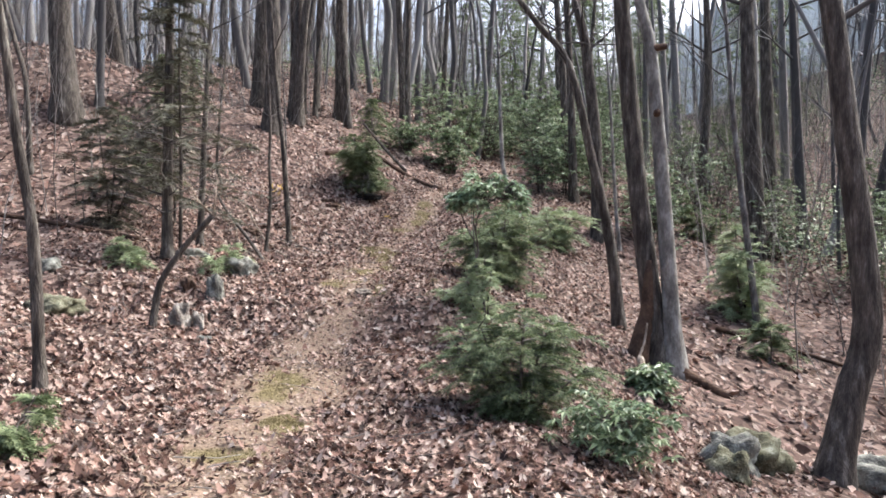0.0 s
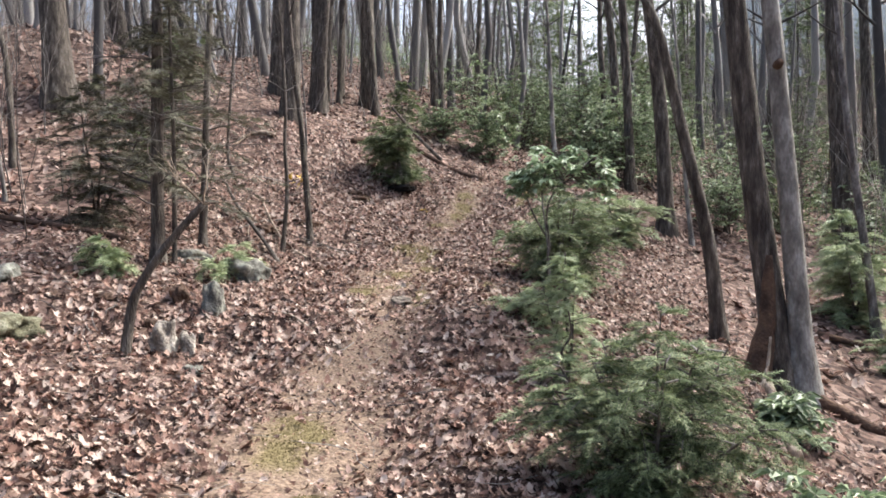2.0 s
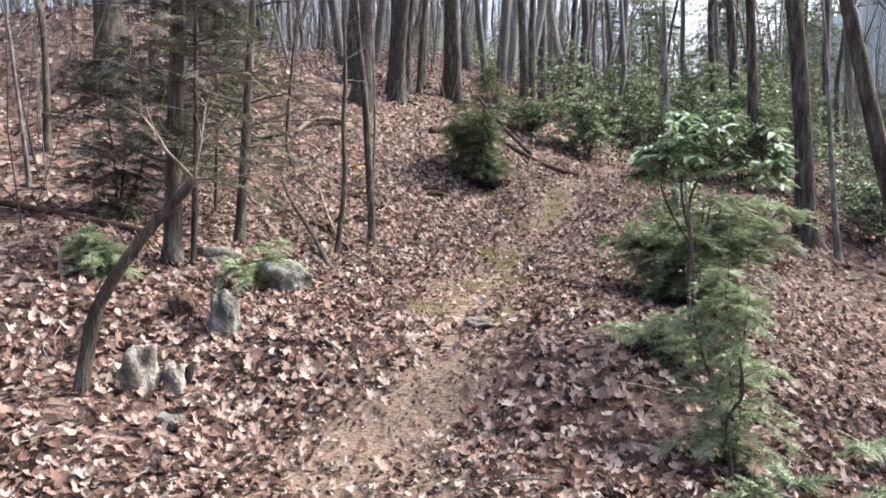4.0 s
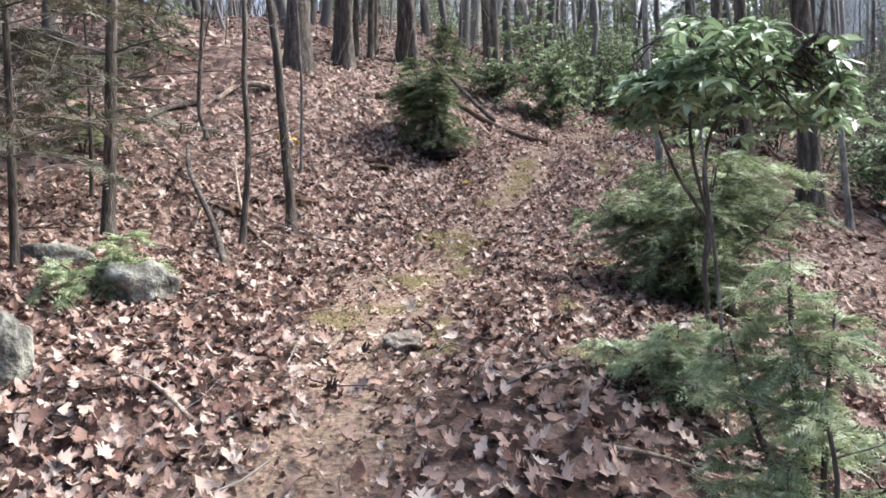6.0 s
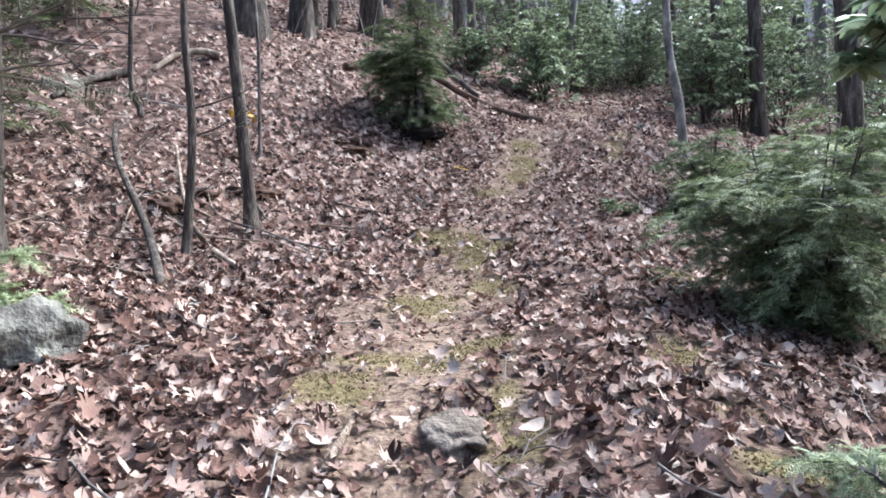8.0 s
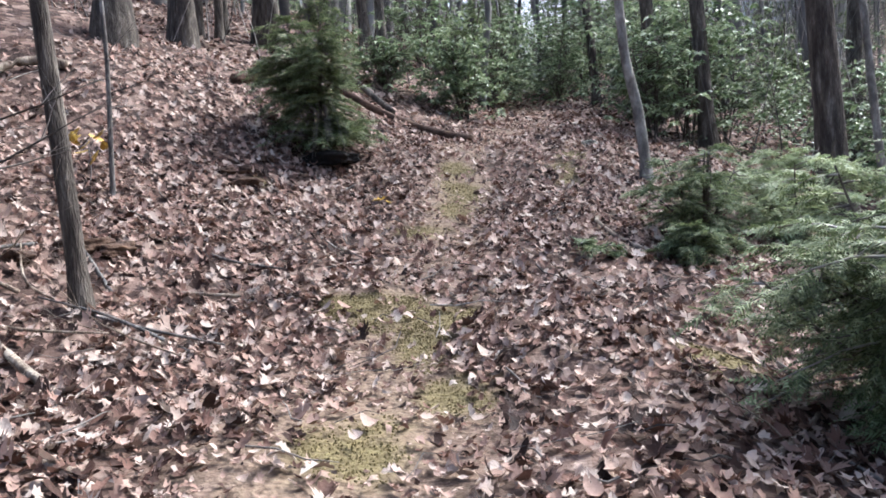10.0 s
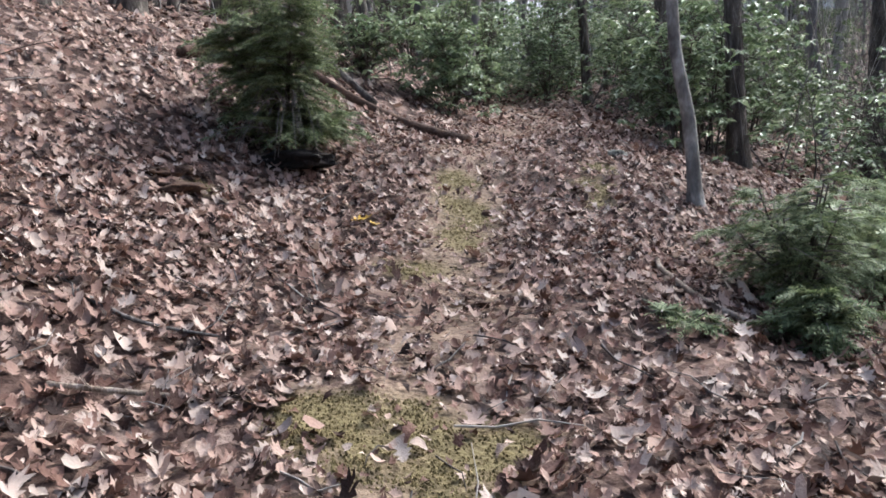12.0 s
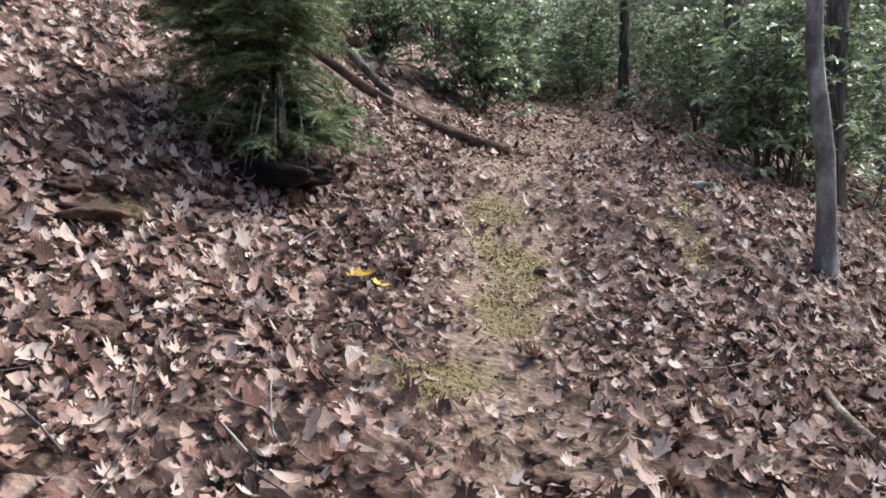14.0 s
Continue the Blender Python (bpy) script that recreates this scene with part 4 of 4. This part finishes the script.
for i, (x, y, w, h) in enumerate([(-2.7, 17.45, 0.1, 0.08), (-3.2, 18.3, 0.22, 0.1), (-3.05, 18.45, 0.16, 0.1), (-3.22, 19.5, 0.1, 0.07), (-1.06, 16.85, 0.09, 0.06), (-0.29, 19.0, 0.09, 0.06), (-3.45, 15.9, 0.28, 0.12), (-4.07, 16.9, 0.24, 0.12), (-3.9, 15.5, 0.2, 0.12), (-2.55, 15.85, 0.1, 0.06),
                              (-3.75, 9.9, 0.14, 0.12), (-4.4, 10.2, 0.2, 0.12), (-5.1, 10.9, 0.25, 0.14), (-2.9, 18.9, 0.2, 0.1), (-2.68, 17.25, 0.2, 0.1), (-3.0, 18.15, 0.3, 0.12), (-1.05, 16.72, 0.17, 0.09), (-0.7, 18.57, 0.09, 0.07), (-3.62, 15.85, 0.3, 0.14), (-4.07, 15.13, 0.34, 0.2), (-3.7, 10.5, 0.24, 0.3)]):
    clod(x, y, w * 0.6, h * 0.5, 20 + i)

# arching dead twigs over the hollow, and pale sticks round the slim saplings
def arch_twigs():
    e = thing("dead_twigs", -2.3, 19.2, land_at(-2.3, 19.2), "thin dead twigs arching over a dark hollow", "twigs")
    rng = random.Random(9)
    for i in range(16):
        a = rng.uniform(-2.9, -0.2)
        ln = rng.uniform(0.35, 0.65)
        V, Fc = [], []
        tube(V, Fc, spline([(0, 0.1, 0.45), (math.cos(a) * ln * 0.45, math.sin(a) * ln * 0.45, rng.uniform(0.5, 0.7)), (math.cos(a) * ln, math.sin(a) * ln, rng.uniform(0.0, 0.25))], 5), [0.006 - 0.0004 * k for k in range(11)], 4)
        mesh_object("twig", V, Fc, M_TWIG, e)


arch_twigs()
rng = random.Random(17)
for i, (x, y, a, ln) in enumerate([(-3.2, 14.9, -0.5, 0.9), (-3.1, 14.8, -0.9, 0.7), (-3.3, 14.95, 2.6, 0.9), (-3.25, 15.3, 2.2, 1.2), (-3.7, 15.1, 2.9, 1.0), (-4.0, 14.9, -0.6, 1.1), (-0.2, 12.3, 1.1, 0.7), (-0.25, 13.1, 0.8, 0.8), (-2.2, 10.2, 2.6, 0.6), (-0.9, 10.4, 0.6, 0.8), (1.9, 9.6, 0.3, 1.0), (2.0, 11.9, 2.8, 1.2), (-2.6, 14.55, 2.7, 1.0), (-4.8, 15.4, 2.4, 1.4), (-0.32, 10.1, -0.25, 0.5), (-3.05, 16.25, -0.55, 0.8), (-2.9, 15.5, -0.1, 0.9), (-4.1, 14.3, 1.9, 1.3), (-3.9, 15.8, -2.2, 1.2), (-5.2, 13.2, 0.9, 1.3)]):
    b = a + rng.uniform(-0.3, 0.3)
    fallen("stick", [(x, y, 0.015), (x + math.cos(a) * ln * 0.5, y + math.sin(a) * ln * 0.5, rng.uniform(0.02, 0.07)), (x + math.cos(b) * ln, y + math.sin(b) * ln, rng.uniform(0.02, 0.1))], rng.uniform(0.009, 0.016), 0.005, "pale dead stick lying on fallen leaves", M_DEAD if i % 3 else M_BARK2, "stick", i % 2, 60 + i)


# ---------------- far woods ----------------
def far_woods():
    """Bare trunks with their limbs, past counting, on the slopes all round."""
    rng = random.Random(99)
    V, Fc = [], []
    n = 0
    while n < 1330:
        y = rng.uniform(-18, 110)
        x = rng.uniform(-1, 1) * (18 + max(0, y) * 0.75)
        d = x - float(np.interp(y, TRAIL_Y, TRAIL_X))
        near = y < 24 and -9 < x < 8
        if near or (abs(d) < 1.5 and y < 40) or math.hypot(x, y - 10) < 11 or (y < 30 and -5 < x < 9 and y > -2) or (y < 0 and rng.random() < 0.6) or (x > 6 and y > 20 and rng.random() < 0.35):
            continue
        n += 1
        z = land_at(x, y)
        r = rng.choice((0.05, 0.065, 0.08, 0.1, 0.13, 0.19)) * rng.uniform(0.8, 1.2)
        hgt = 7 + r * 36 * rng.uniform(0.8, 1.2)
        lx, ly = rng.gauss(0, 0.07), rng.gauss(0, 0.07)
        bend = rng.gauss(0, 0.4)
        pts = [(x + lx * f * hgt + bend * math.sin(f * 5), y + ly * f * hgt, z - 0.2 + f * hgt) for f in (0, 0.04, 0.25, 0.5, 0.75, 1.0)]
        tube(V, Fc, pts, [r * 1.5, r * 1.05, r * 0.9, r * 0.7, r * 0.4, 0.01], 5)
        for b in range(4):
            f = rng.uniform(0.3, 0.97)
            p = Vector((x + lx * f * hgt + bend * math.sin(f * 5), y + ly * f * hgt, z + f * hgt))
            a = rng.uniform(0, 6.28)
            branch(V, Fc, p, (math.cos(a), math.sin(a), rng.uniform(0.3, 1.2)), hgt * rng.uniform(0.1, 0.2), max(0.008, r * (1 - f) * 0.6), 1, rng, 3)
    ob = mesh_object("far_woods", V, Fc, M_FARBARK)
    tagged(ob, "bare grey winter woods covering the slopes around", "woods", kind="stuff")


far_woods()


def undergrowth():
    """Thin leafless whips and brush between the trees."""
    rng = random.Random(12)
    V, Fc = [], []
    n = 0
    while n < 1550:
        x, y = rng.uniform(-24, 20), rng.uniform(8, 60)
        d = x - float(np.interp(y, TRAIL_Y, TRAIL_X))
        if abs(d) < 2.6 or (y < 22 and d > -4.2 and d < 6.5) or (x > -6.2 and d < 0 and 14 < y < 23) or (y < 14 and d < 0 and rng.random() < 0.55):
            continue
        n += 1
        p = Vector((x, y, land_at(x, y) - 0.05))
        branch(V, Fc, p, (rng.uniform(-0.3, 0.3), rng.uniform(-0.3, 0.3), 1), rng.uniform(1.2, 4.6), rng.uniform(0.007, 0.018), 1, rng, 3)
    ob = mesh_object("undergrowth", V, Fc, M_TWIG)
    tagged(ob, "leafless saplings and brush between the trees", "brush", kind="stuff")


undergrowth()


def hill_haze():
    """A glowing sheet for the hillside across the valley, past the last trunks."""
    m = bpy.data.materials.new("hillside_haze_glow")
    m.use_nodes = True
    nt = m.node_tree
    nt.nodes.remove(nt.nodes["Principled BSDF"])
    # Haze brightness is painted as blue-grey emission; the hillside is no light source.
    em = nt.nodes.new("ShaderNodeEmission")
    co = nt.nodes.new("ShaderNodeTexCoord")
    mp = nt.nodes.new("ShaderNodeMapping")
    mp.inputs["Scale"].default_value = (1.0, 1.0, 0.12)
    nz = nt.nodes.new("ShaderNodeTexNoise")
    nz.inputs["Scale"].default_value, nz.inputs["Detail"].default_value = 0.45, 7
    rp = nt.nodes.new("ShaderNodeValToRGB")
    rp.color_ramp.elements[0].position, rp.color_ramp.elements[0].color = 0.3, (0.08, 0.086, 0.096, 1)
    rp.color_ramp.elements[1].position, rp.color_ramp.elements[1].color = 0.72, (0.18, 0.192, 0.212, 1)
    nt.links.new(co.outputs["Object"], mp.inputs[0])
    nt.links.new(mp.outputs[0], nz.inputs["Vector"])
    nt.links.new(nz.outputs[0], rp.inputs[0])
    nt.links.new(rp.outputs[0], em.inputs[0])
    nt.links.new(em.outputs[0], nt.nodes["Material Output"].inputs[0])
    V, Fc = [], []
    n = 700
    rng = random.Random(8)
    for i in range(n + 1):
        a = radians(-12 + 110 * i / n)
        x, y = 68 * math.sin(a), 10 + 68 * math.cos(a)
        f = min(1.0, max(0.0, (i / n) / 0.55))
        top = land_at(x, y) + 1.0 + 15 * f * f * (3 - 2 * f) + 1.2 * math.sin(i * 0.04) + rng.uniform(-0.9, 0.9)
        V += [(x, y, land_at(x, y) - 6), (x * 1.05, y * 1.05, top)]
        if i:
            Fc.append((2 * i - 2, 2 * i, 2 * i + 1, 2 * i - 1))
    tagged(mesh_object("backdrop", V, Fc, m), "glowing backdrop painted as hazy wooded hillside across the valley", "hillside", kind="structure")


hill_haze()


def far_brush():
    """Leafless brush that closes the view between the far trunks."""
    rng = random.Random(77)
    V, Fc = [], []
    for _ in range(1500):
        y = rng.uniform(30, 80)
        x = rng.uniform(-0.6, 0.75) * y
        if (x > 7 and rng.random() < 0.2) or abs(x - float(np.interp(y, TRAIL_Y, TRAIL_X))) < 1.6 and y < 42:
            continue
        p = Vector((x, y, land_at(x, y) - 0.05))
        branch(V, Fc, p, (rng.uniform(-0.4, 0.4), rng.uniform(-0.4, 0.4), 1), rng.uniform(2.0, 6.5), rng.uniform(0.012, 0.03), 1, rng, 3)
    ob = mesh_object("far_brush", V, Fc, M_TWIG)
    tagged(ob, "grey leafless brush among the far trunks", "brush", kind="stuff")


far_brush()


def far_green():
    """Low evergreen leaves in the far shaded undergrowth."""
    rng = np.random.RandomState(4)
    V, Fc = [], []
    clumps = 0
    while clumps < 420:
        x, y = rng.uniform(3, 34), rng.uniform(18, 62)
        if rng.rand() < 0.28:
            x, y = rng.uniform(-8, 4), rng.uniform(32, 55)
        if y < 36 and x < 4.5 + 0.0 * y:
            if x > -8 and y < 32:
                continue
        if x < 8 and y < 22:
            continue
        clumps += 1
        z = land_at(x, y)
        hh, ww = rng.uniform(0.8, 2.2), rng.uniform(0.7, 1.6)
        k = 170
        P = rng.normal(0, 1, (k, 3)) * [ww * 0.45, ww * 0.45, hh * 0.28] + [x, y, z + hh * 0.5]
        P[:, 2] = np.maximum(P[:, 2], z + 0.05)
        for c in P:
            a, t = rng.uniform(0, 6.28), rng.uniform(-0.6, 0.3)
            d = np.array([math.cos(a), math.sin(a), t]) * rng.uniform(0.09, 0.17)
            s = np.array([-math.sin(a), math.cos(a), rng.uniform(-0.4, 0.4)]) * 0.035
            i = len(V)
            V += [tuple(c), tuple(c + d * 0.5 + s), tuple(c + d), tuple(c + d * 0.5 - s)]
            Fc.append((i, i + 1, i + 2, i + 3))
    ob = mesh_object("far_undergrowth", V, Fc, M_RHO, smooth=False)
    tagged(ob, "evergreen shrubs in the shade of the far woods", "shrubs", kind="stuff")


far_green()


# ---------------- fallen leaves ----------------
def leaf_outline(kind):
    """Points of a leaf lying flat, 1 long: lobed oak, pointed maple or plain oval."""
    half = {0: [(0.0, 0.02), (0.14, 0.15), (0.2, 0.07), (0.33, 0.27), (0.4, 0.09), (0.53, 0.31), (0.6, 0.1), (0.73, 0.23), (0.8, 0.09), (0.92, 0.1)],
            1: [(0.04, 0.05), (0.0, 0.22), (0.13, 0.17), (0.14, 0.44), (0.27, 0.3), (0.44, 0.5), (0.46, 0.26), (0.56, 0.13), (0.72, 0.26), (0.76, 0.09)],
            2: [(0.0, 0.04), (0.14, 0.15), (0.4, 0.23), (0.7, 0.2), (0.9, 0.1)],
            3: [(0.0, 0.03), (0.22, 0.22), (0.36, 0.15), (0.54, 0.29), (0.68, 0.18), (0.86, 0.17)],
            4: [(0.02, 0.1), (0.2, 0.28), (0.5, 0.31), (0.8, 0.2)],
            5: [(0.0, 0.05), (0.25, 0.2), (0.6, 0.23), (0.88, 0.12)],
            6: [(0.12, 0.15), (0.65, 0.24)]}[kind]
    return np.array(half + [(1.0, 0.0)] + [(u, -v) for u, v in half[::-1]])


def leaf_template(kind, curl, fold, twist):
    o = leaf_outline(kind)
    ring = np.c_[o[:, 0] - 0.5, o[:, 1], np.zeros(len(o))]
    pts = np.vstack([[[-0.2, 0, 0], [0.2, 0, 0]], ring])
    pts[:, 2] = curl * (pts[:, 0] * 2) ** 2 * 0.25 + fold * np.abs(pts[:, 1]) + twist * pts[:, 0] * pts[:, 1]
    n = len(ring)
    tris = []
    for i in range(n - 1):
        c = 0 if (o[i, 0] + o[i + 1, 0]) / 2 < 0.5 else 1
        tris.append((c, 2 + i, 3 + i))
    mid = [i for i in range(n - 1) if ((o[i, 0] + o[i + 1, 0]) / 2 < 0.5) != ((o[min(i + 1, n - 1), 0] + o[min(i + 2, n - 1), 0]) / 2 < 0.5)]
    for i in mid[:2]:
        tris.append((0, 3 + i, 1))
    out = []
    for a, b, c in tris:
        area = (pts[b, 0] - pts[a, 0]) * (pts[c, 1] - pts[a, 1]) - (pts[b, 1] - pts[a, 1]) * (pts[c, 0] - pts[a, 0])
        out.append((a, b, c) if area > 0 else (a, c, b))
    return pts, np.array(out)


def scatter_leaves(name, spots, sizes, seed, label, kinds=(1, 0, 3, 1, 4, 3)):
    rng = np.random.RandomState(seed)
    templates = [leaf_template(k, c, f, t) for k in kinds for c, f, t in ((1.5, 0.4, 0.7), (-1.1, 0.25, 1.0), (0.8, 0.7, -1.2))]
    which = rng.randint(0, len(templates), len(spots))
    allv, allf, base = [], [], 0
    ex = 0.05
    for k, (pts, tris) in enumerate(templates):
        sel = np.where(which == k)[0]
        n = len(sel)
        if not n:
            continue
        xy, s = spots[sel], sizes[sel]
        z = land(xy[:, 0], xy[:, 1])
        gx = (land(xy[:, 0] + ex, xy[:, 1]) - z) / ex
        gy = (land(xy[:, 0], xy[:, 1] + ex) - z) / ex
        a = rng.uniform(0, 2 * np.pi, n)
        ta, tb = rng.normal(0, 0.36, n), rng.normal(0, 0.36, n)
        p = pts[None] * s[:, None, None]
        x = p[..., 0] * np.cos(a)[:, None] - p[..., 1] * np.sin(a)[:, None]
        y = p[..., 0] * np.sin(a)[:, None] + p[..., 1] * np.cos(a)[:, None]
        zz = p[..., 2] + x * (gx + ta)[:, None] + y * (gy + tb)[:, None]
        v = np.stack([x + xy[:, :1], y + xy[:, 1:], zz + (z + 0.012 + 0.03 * rng.rand(n))[:, None]], -1)
        f = tris[None] + (np.arange(n) * len(pts))[:, None, None] + base
        allv.append(v.reshape(-1, 3))
        allf.append(f.reshape(-1, 3))
        base += n * len(pts)
    V, Fa = np.concatenate(allv), np.concatenate(allf)
    me = bpy.data.meshes.new(name)
    me.vertices.add(len(V))
    me.vertices.foreach_set("co", V.astype(np.float32).ravel())
    me.loops.add(Fa.size)
    me.loops.foreach_set("vertex_index", Fa.astype(np.int32).ravel())
    me.polygons.add(len(Fa))
    me.polygons.foreach_set("loop_start", np.arange(0, Fa.size, 3, dtype=np.int32))
    me.update(calc_edges=True)
    me.polygons.foreach_set("use_smooth", np.ones(len(me.polygons), bool))
    me.validate()
    me.materials.append(M_LEAF)
    return tagged(new(name, me), label, "leaves", kind="stuff")


def leaf_spots(x0, x1, y0, y1, per_m2, seed, hole=None, trodden=0.95, mossy=0.93):
    rng = np.random.RandomState(seed)
    n = int((x1 - x0) * (y1 - y0) * per_m2)
    x, y = rng.uniform(x0, x1, n), rng.uniform(y0, y1, n)
    keep = rng.rand(n) < 0.85 + 0.4 * ripple(x, y, 1.7, 6)
    keep &= rng.rand(n) > trodden * worn_strip(x, y)
    keep &= rng.rand(n) > mossy * moss_mask(x, y)
    if hole:
        keep &= ~((x > hole[0]) & (x < hole[1]) & (y > hole[2]) & (y < hole[3]))
    return np.c_[x, y][keep]


rs = np.random.RandomState(8)
near = leaf_spots(-6.5, 3.5, 3.0, 22.5, 520, 1, trodden=1.0)
near = near[np.abs(off_trail(near[:, 0], near[:, 1])) < 2.6 + 3.2 * rs.rand(len(near))]
scatter_leaves("leaf_litter", near, 0.045 + 0.06 * rs.rand(len(near)) ** 1.3, 2, "dry brown and pale fallen leaves covering the ground")
bits = leaf_spots(-3.2, 2.5, 3.5, 26, 600, 6, trodden=0.22, mossy=0.9)
bits = bits[worn_strip(bits[:, 0], bits[:, 1]) + 0.3 * rs.rand(len(bits)) > 0.26]
scatter_leaves("leaf_crumbs", bits, rs.uniform(0.018, 0.06, len(bits)), 5, "trodden leaf crumbs along the worn trail", (6,))
wide = leaf_spots(-16, 14, 2, 42, 40, 3, (-6.5, 3.5, 3.0, 22.5))
scatter_leaves("far_leaf_litter", wide, rs.uniform(0.1, 0.2, len(wide)), 4, "dry fallen leaves on the slopes", (6, 5, 6))


def twig_litter():
    """Small broken twigs lying about on the leaves."""
    rng = random.Random(41)
    V, Fc = [], []
    for _ in range(620):
        x, y = rng.uniform(-6, 3), rng.uniform(4, 22)
        a, ln, r = rng.uniform(0, 6.28), rng.uniform(0.12, 0.5), rng.uniform(0.002, 0.006)
        pts = []
        for k in range(4):
            px, py = x + math.cos(a) * ln * k / 3, y + math.sin(a) * ln * k / 3
            a += rng.uniform(-0.25, 0.25)
            pts.append((px, py, land_at(px, py) + 0.035 + rng.uniform(0, 0.03)))
        tube(V, Fc, pts, [r, r * 0.9, r * 0.75, r * 0.4], 4)
    tagged(mesh_object("twig_litter", V, Fc, M_TWIG), "small broken twigs scattered on fallen leaves", "twigs", kind="stuff")


twig_litter()


def moss_tufts():
    """Short moss cushions in the patches along the worn strip."""
    rng = np.random.RandomState(21)
    V, Fc = [], []
    for cx, cy, rx, ry in MOSS:
        for _ in range(int(1700 * rx * ry / 0.1)):
            x, y = cx + rng.uniform(-1.3, 1.3) * rx, cy + rng.uniform(-1.3, 1.3) * ry
            if moss_mask(np.array(x), np.array(y)) < 0.2 + 0.75 * rng.rand():
                continue
            z, r, hh, a = land_at(x, y), rng.uniform(0.005, 0.012), rng.uniform(0.004, 0.011), rng.uniform(0, 2)
            i = len(V)
            for k in range(4):
                V.append((x + r * math.cos(a + k * 1.57), y + r * math.sin(a + k * 1.57), z - 0.003))
            V.append((x + rng.uniform(-0.008, 0.008), y + rng.uniform(-0.008, 0.008), z + hh))
            Fc += [(i, i + 1, i + 4), (i + 1, i + 2, i + 4), (i + 2, i + 3, i + 4), (i + 3, i, i + 4)]
    ob = mesh_object("moss", V, Fc, M_MOSS, smooth=False)
    tagged(ob, "olive-yellow moss patches along the worn trail", "moss", kind="stuff")


moss_tufts()


def loose_leaves():
    """The leaves that lie singly on top along the trail."""
    rng = np.random.RandomState(31)
    meshes = []
    for k, c, f, t in ((0, 0.9, 0.3, 0.5), (0, -0.6, 0.5, -0.6), (1, 0.8, 0.4, 0.4), (1, 0.3, 0.7, -0.8), (2, 0.9, 0.5, 0.6)):
        pts, tris = leaf_template(k, c, f, t)
        me = bpy.data.meshes.new("leaf")
        me.from_pydata(pts.tolist(), [], tris.tolist())
        me.materials.append(M_LEAFO)
        me.polygons.foreach_set("use_smooth", np.ones(len(me.polygons), bool))
        meshes.append(me)
    for i in range(290):
        x, y = rng.uniform(-3.2, 0.6), rng.uniform(9.5, 19.0)
        ob = new("leaf", meshes[i % len(meshes)])
        s = rng.uniform(0.08, 0.14)
        ob.parent = ground
        ob.location = (x, y, land_at(x, y) + 0.045)
        ob.rotation_euler = (rng.normal(0, 0.3), rng.normal(0, 0.3), rng.uniform(0, 6.28))
        ob.scale = (s, s, s)
    for i, (x, y, s) in enumerate(((-1.69, 18.2, 0.17), (-1.62, 18.12, 0.12))):
        pts, tris = leaf_template(1, 0.6, 0.4, 0.3)
        ob = mesh_object("leaf", pts * s, tris, M_YELLOW, ground, "bright yellow leaf", False)
        ob.location = (x, y, land_at(x, y) + 0.06)
        ob.rotation_euler = (0.2, -0.3, i * 2.0)


def yellow_seedling():
    x, y = -4.1, 17.25
    e = thing("seedling", x, y, land_at(x, y), "small beech seedling with pale yellow leaves", "seedling")
    V, Fc = [], []
    tube(V, Fc, [(0, 0, -0.05), (0.03, 0, 0.2), (0.0, 0.02, 0.42)], [0.007, 0.005, 0.003], 5)
    mesh_object("stem", V, Fc, M_TWIG, e)
    rng = random.Random(3)
    for i in range(11):
        pts, tris = leaf_template(2, 0.4, 0.3, 0.3)
        ob = mesh_object("leaf", pts * rng.uniform(0.11, 0.16), tris, M_YELLOW, e, smooth=False)
        ob.location = (rng.uniform(-0.13, 0.13), rng.uniform(-0.1, 0.1), rng.uniform(0.18, 0.44))
        ob.rotation_euler = (rng.uniform(-0.8, 0.8), rng.uniform(-0.8, 0.8), rng.uniform(0, 6))


yellow_seedling()
loose_leaves()
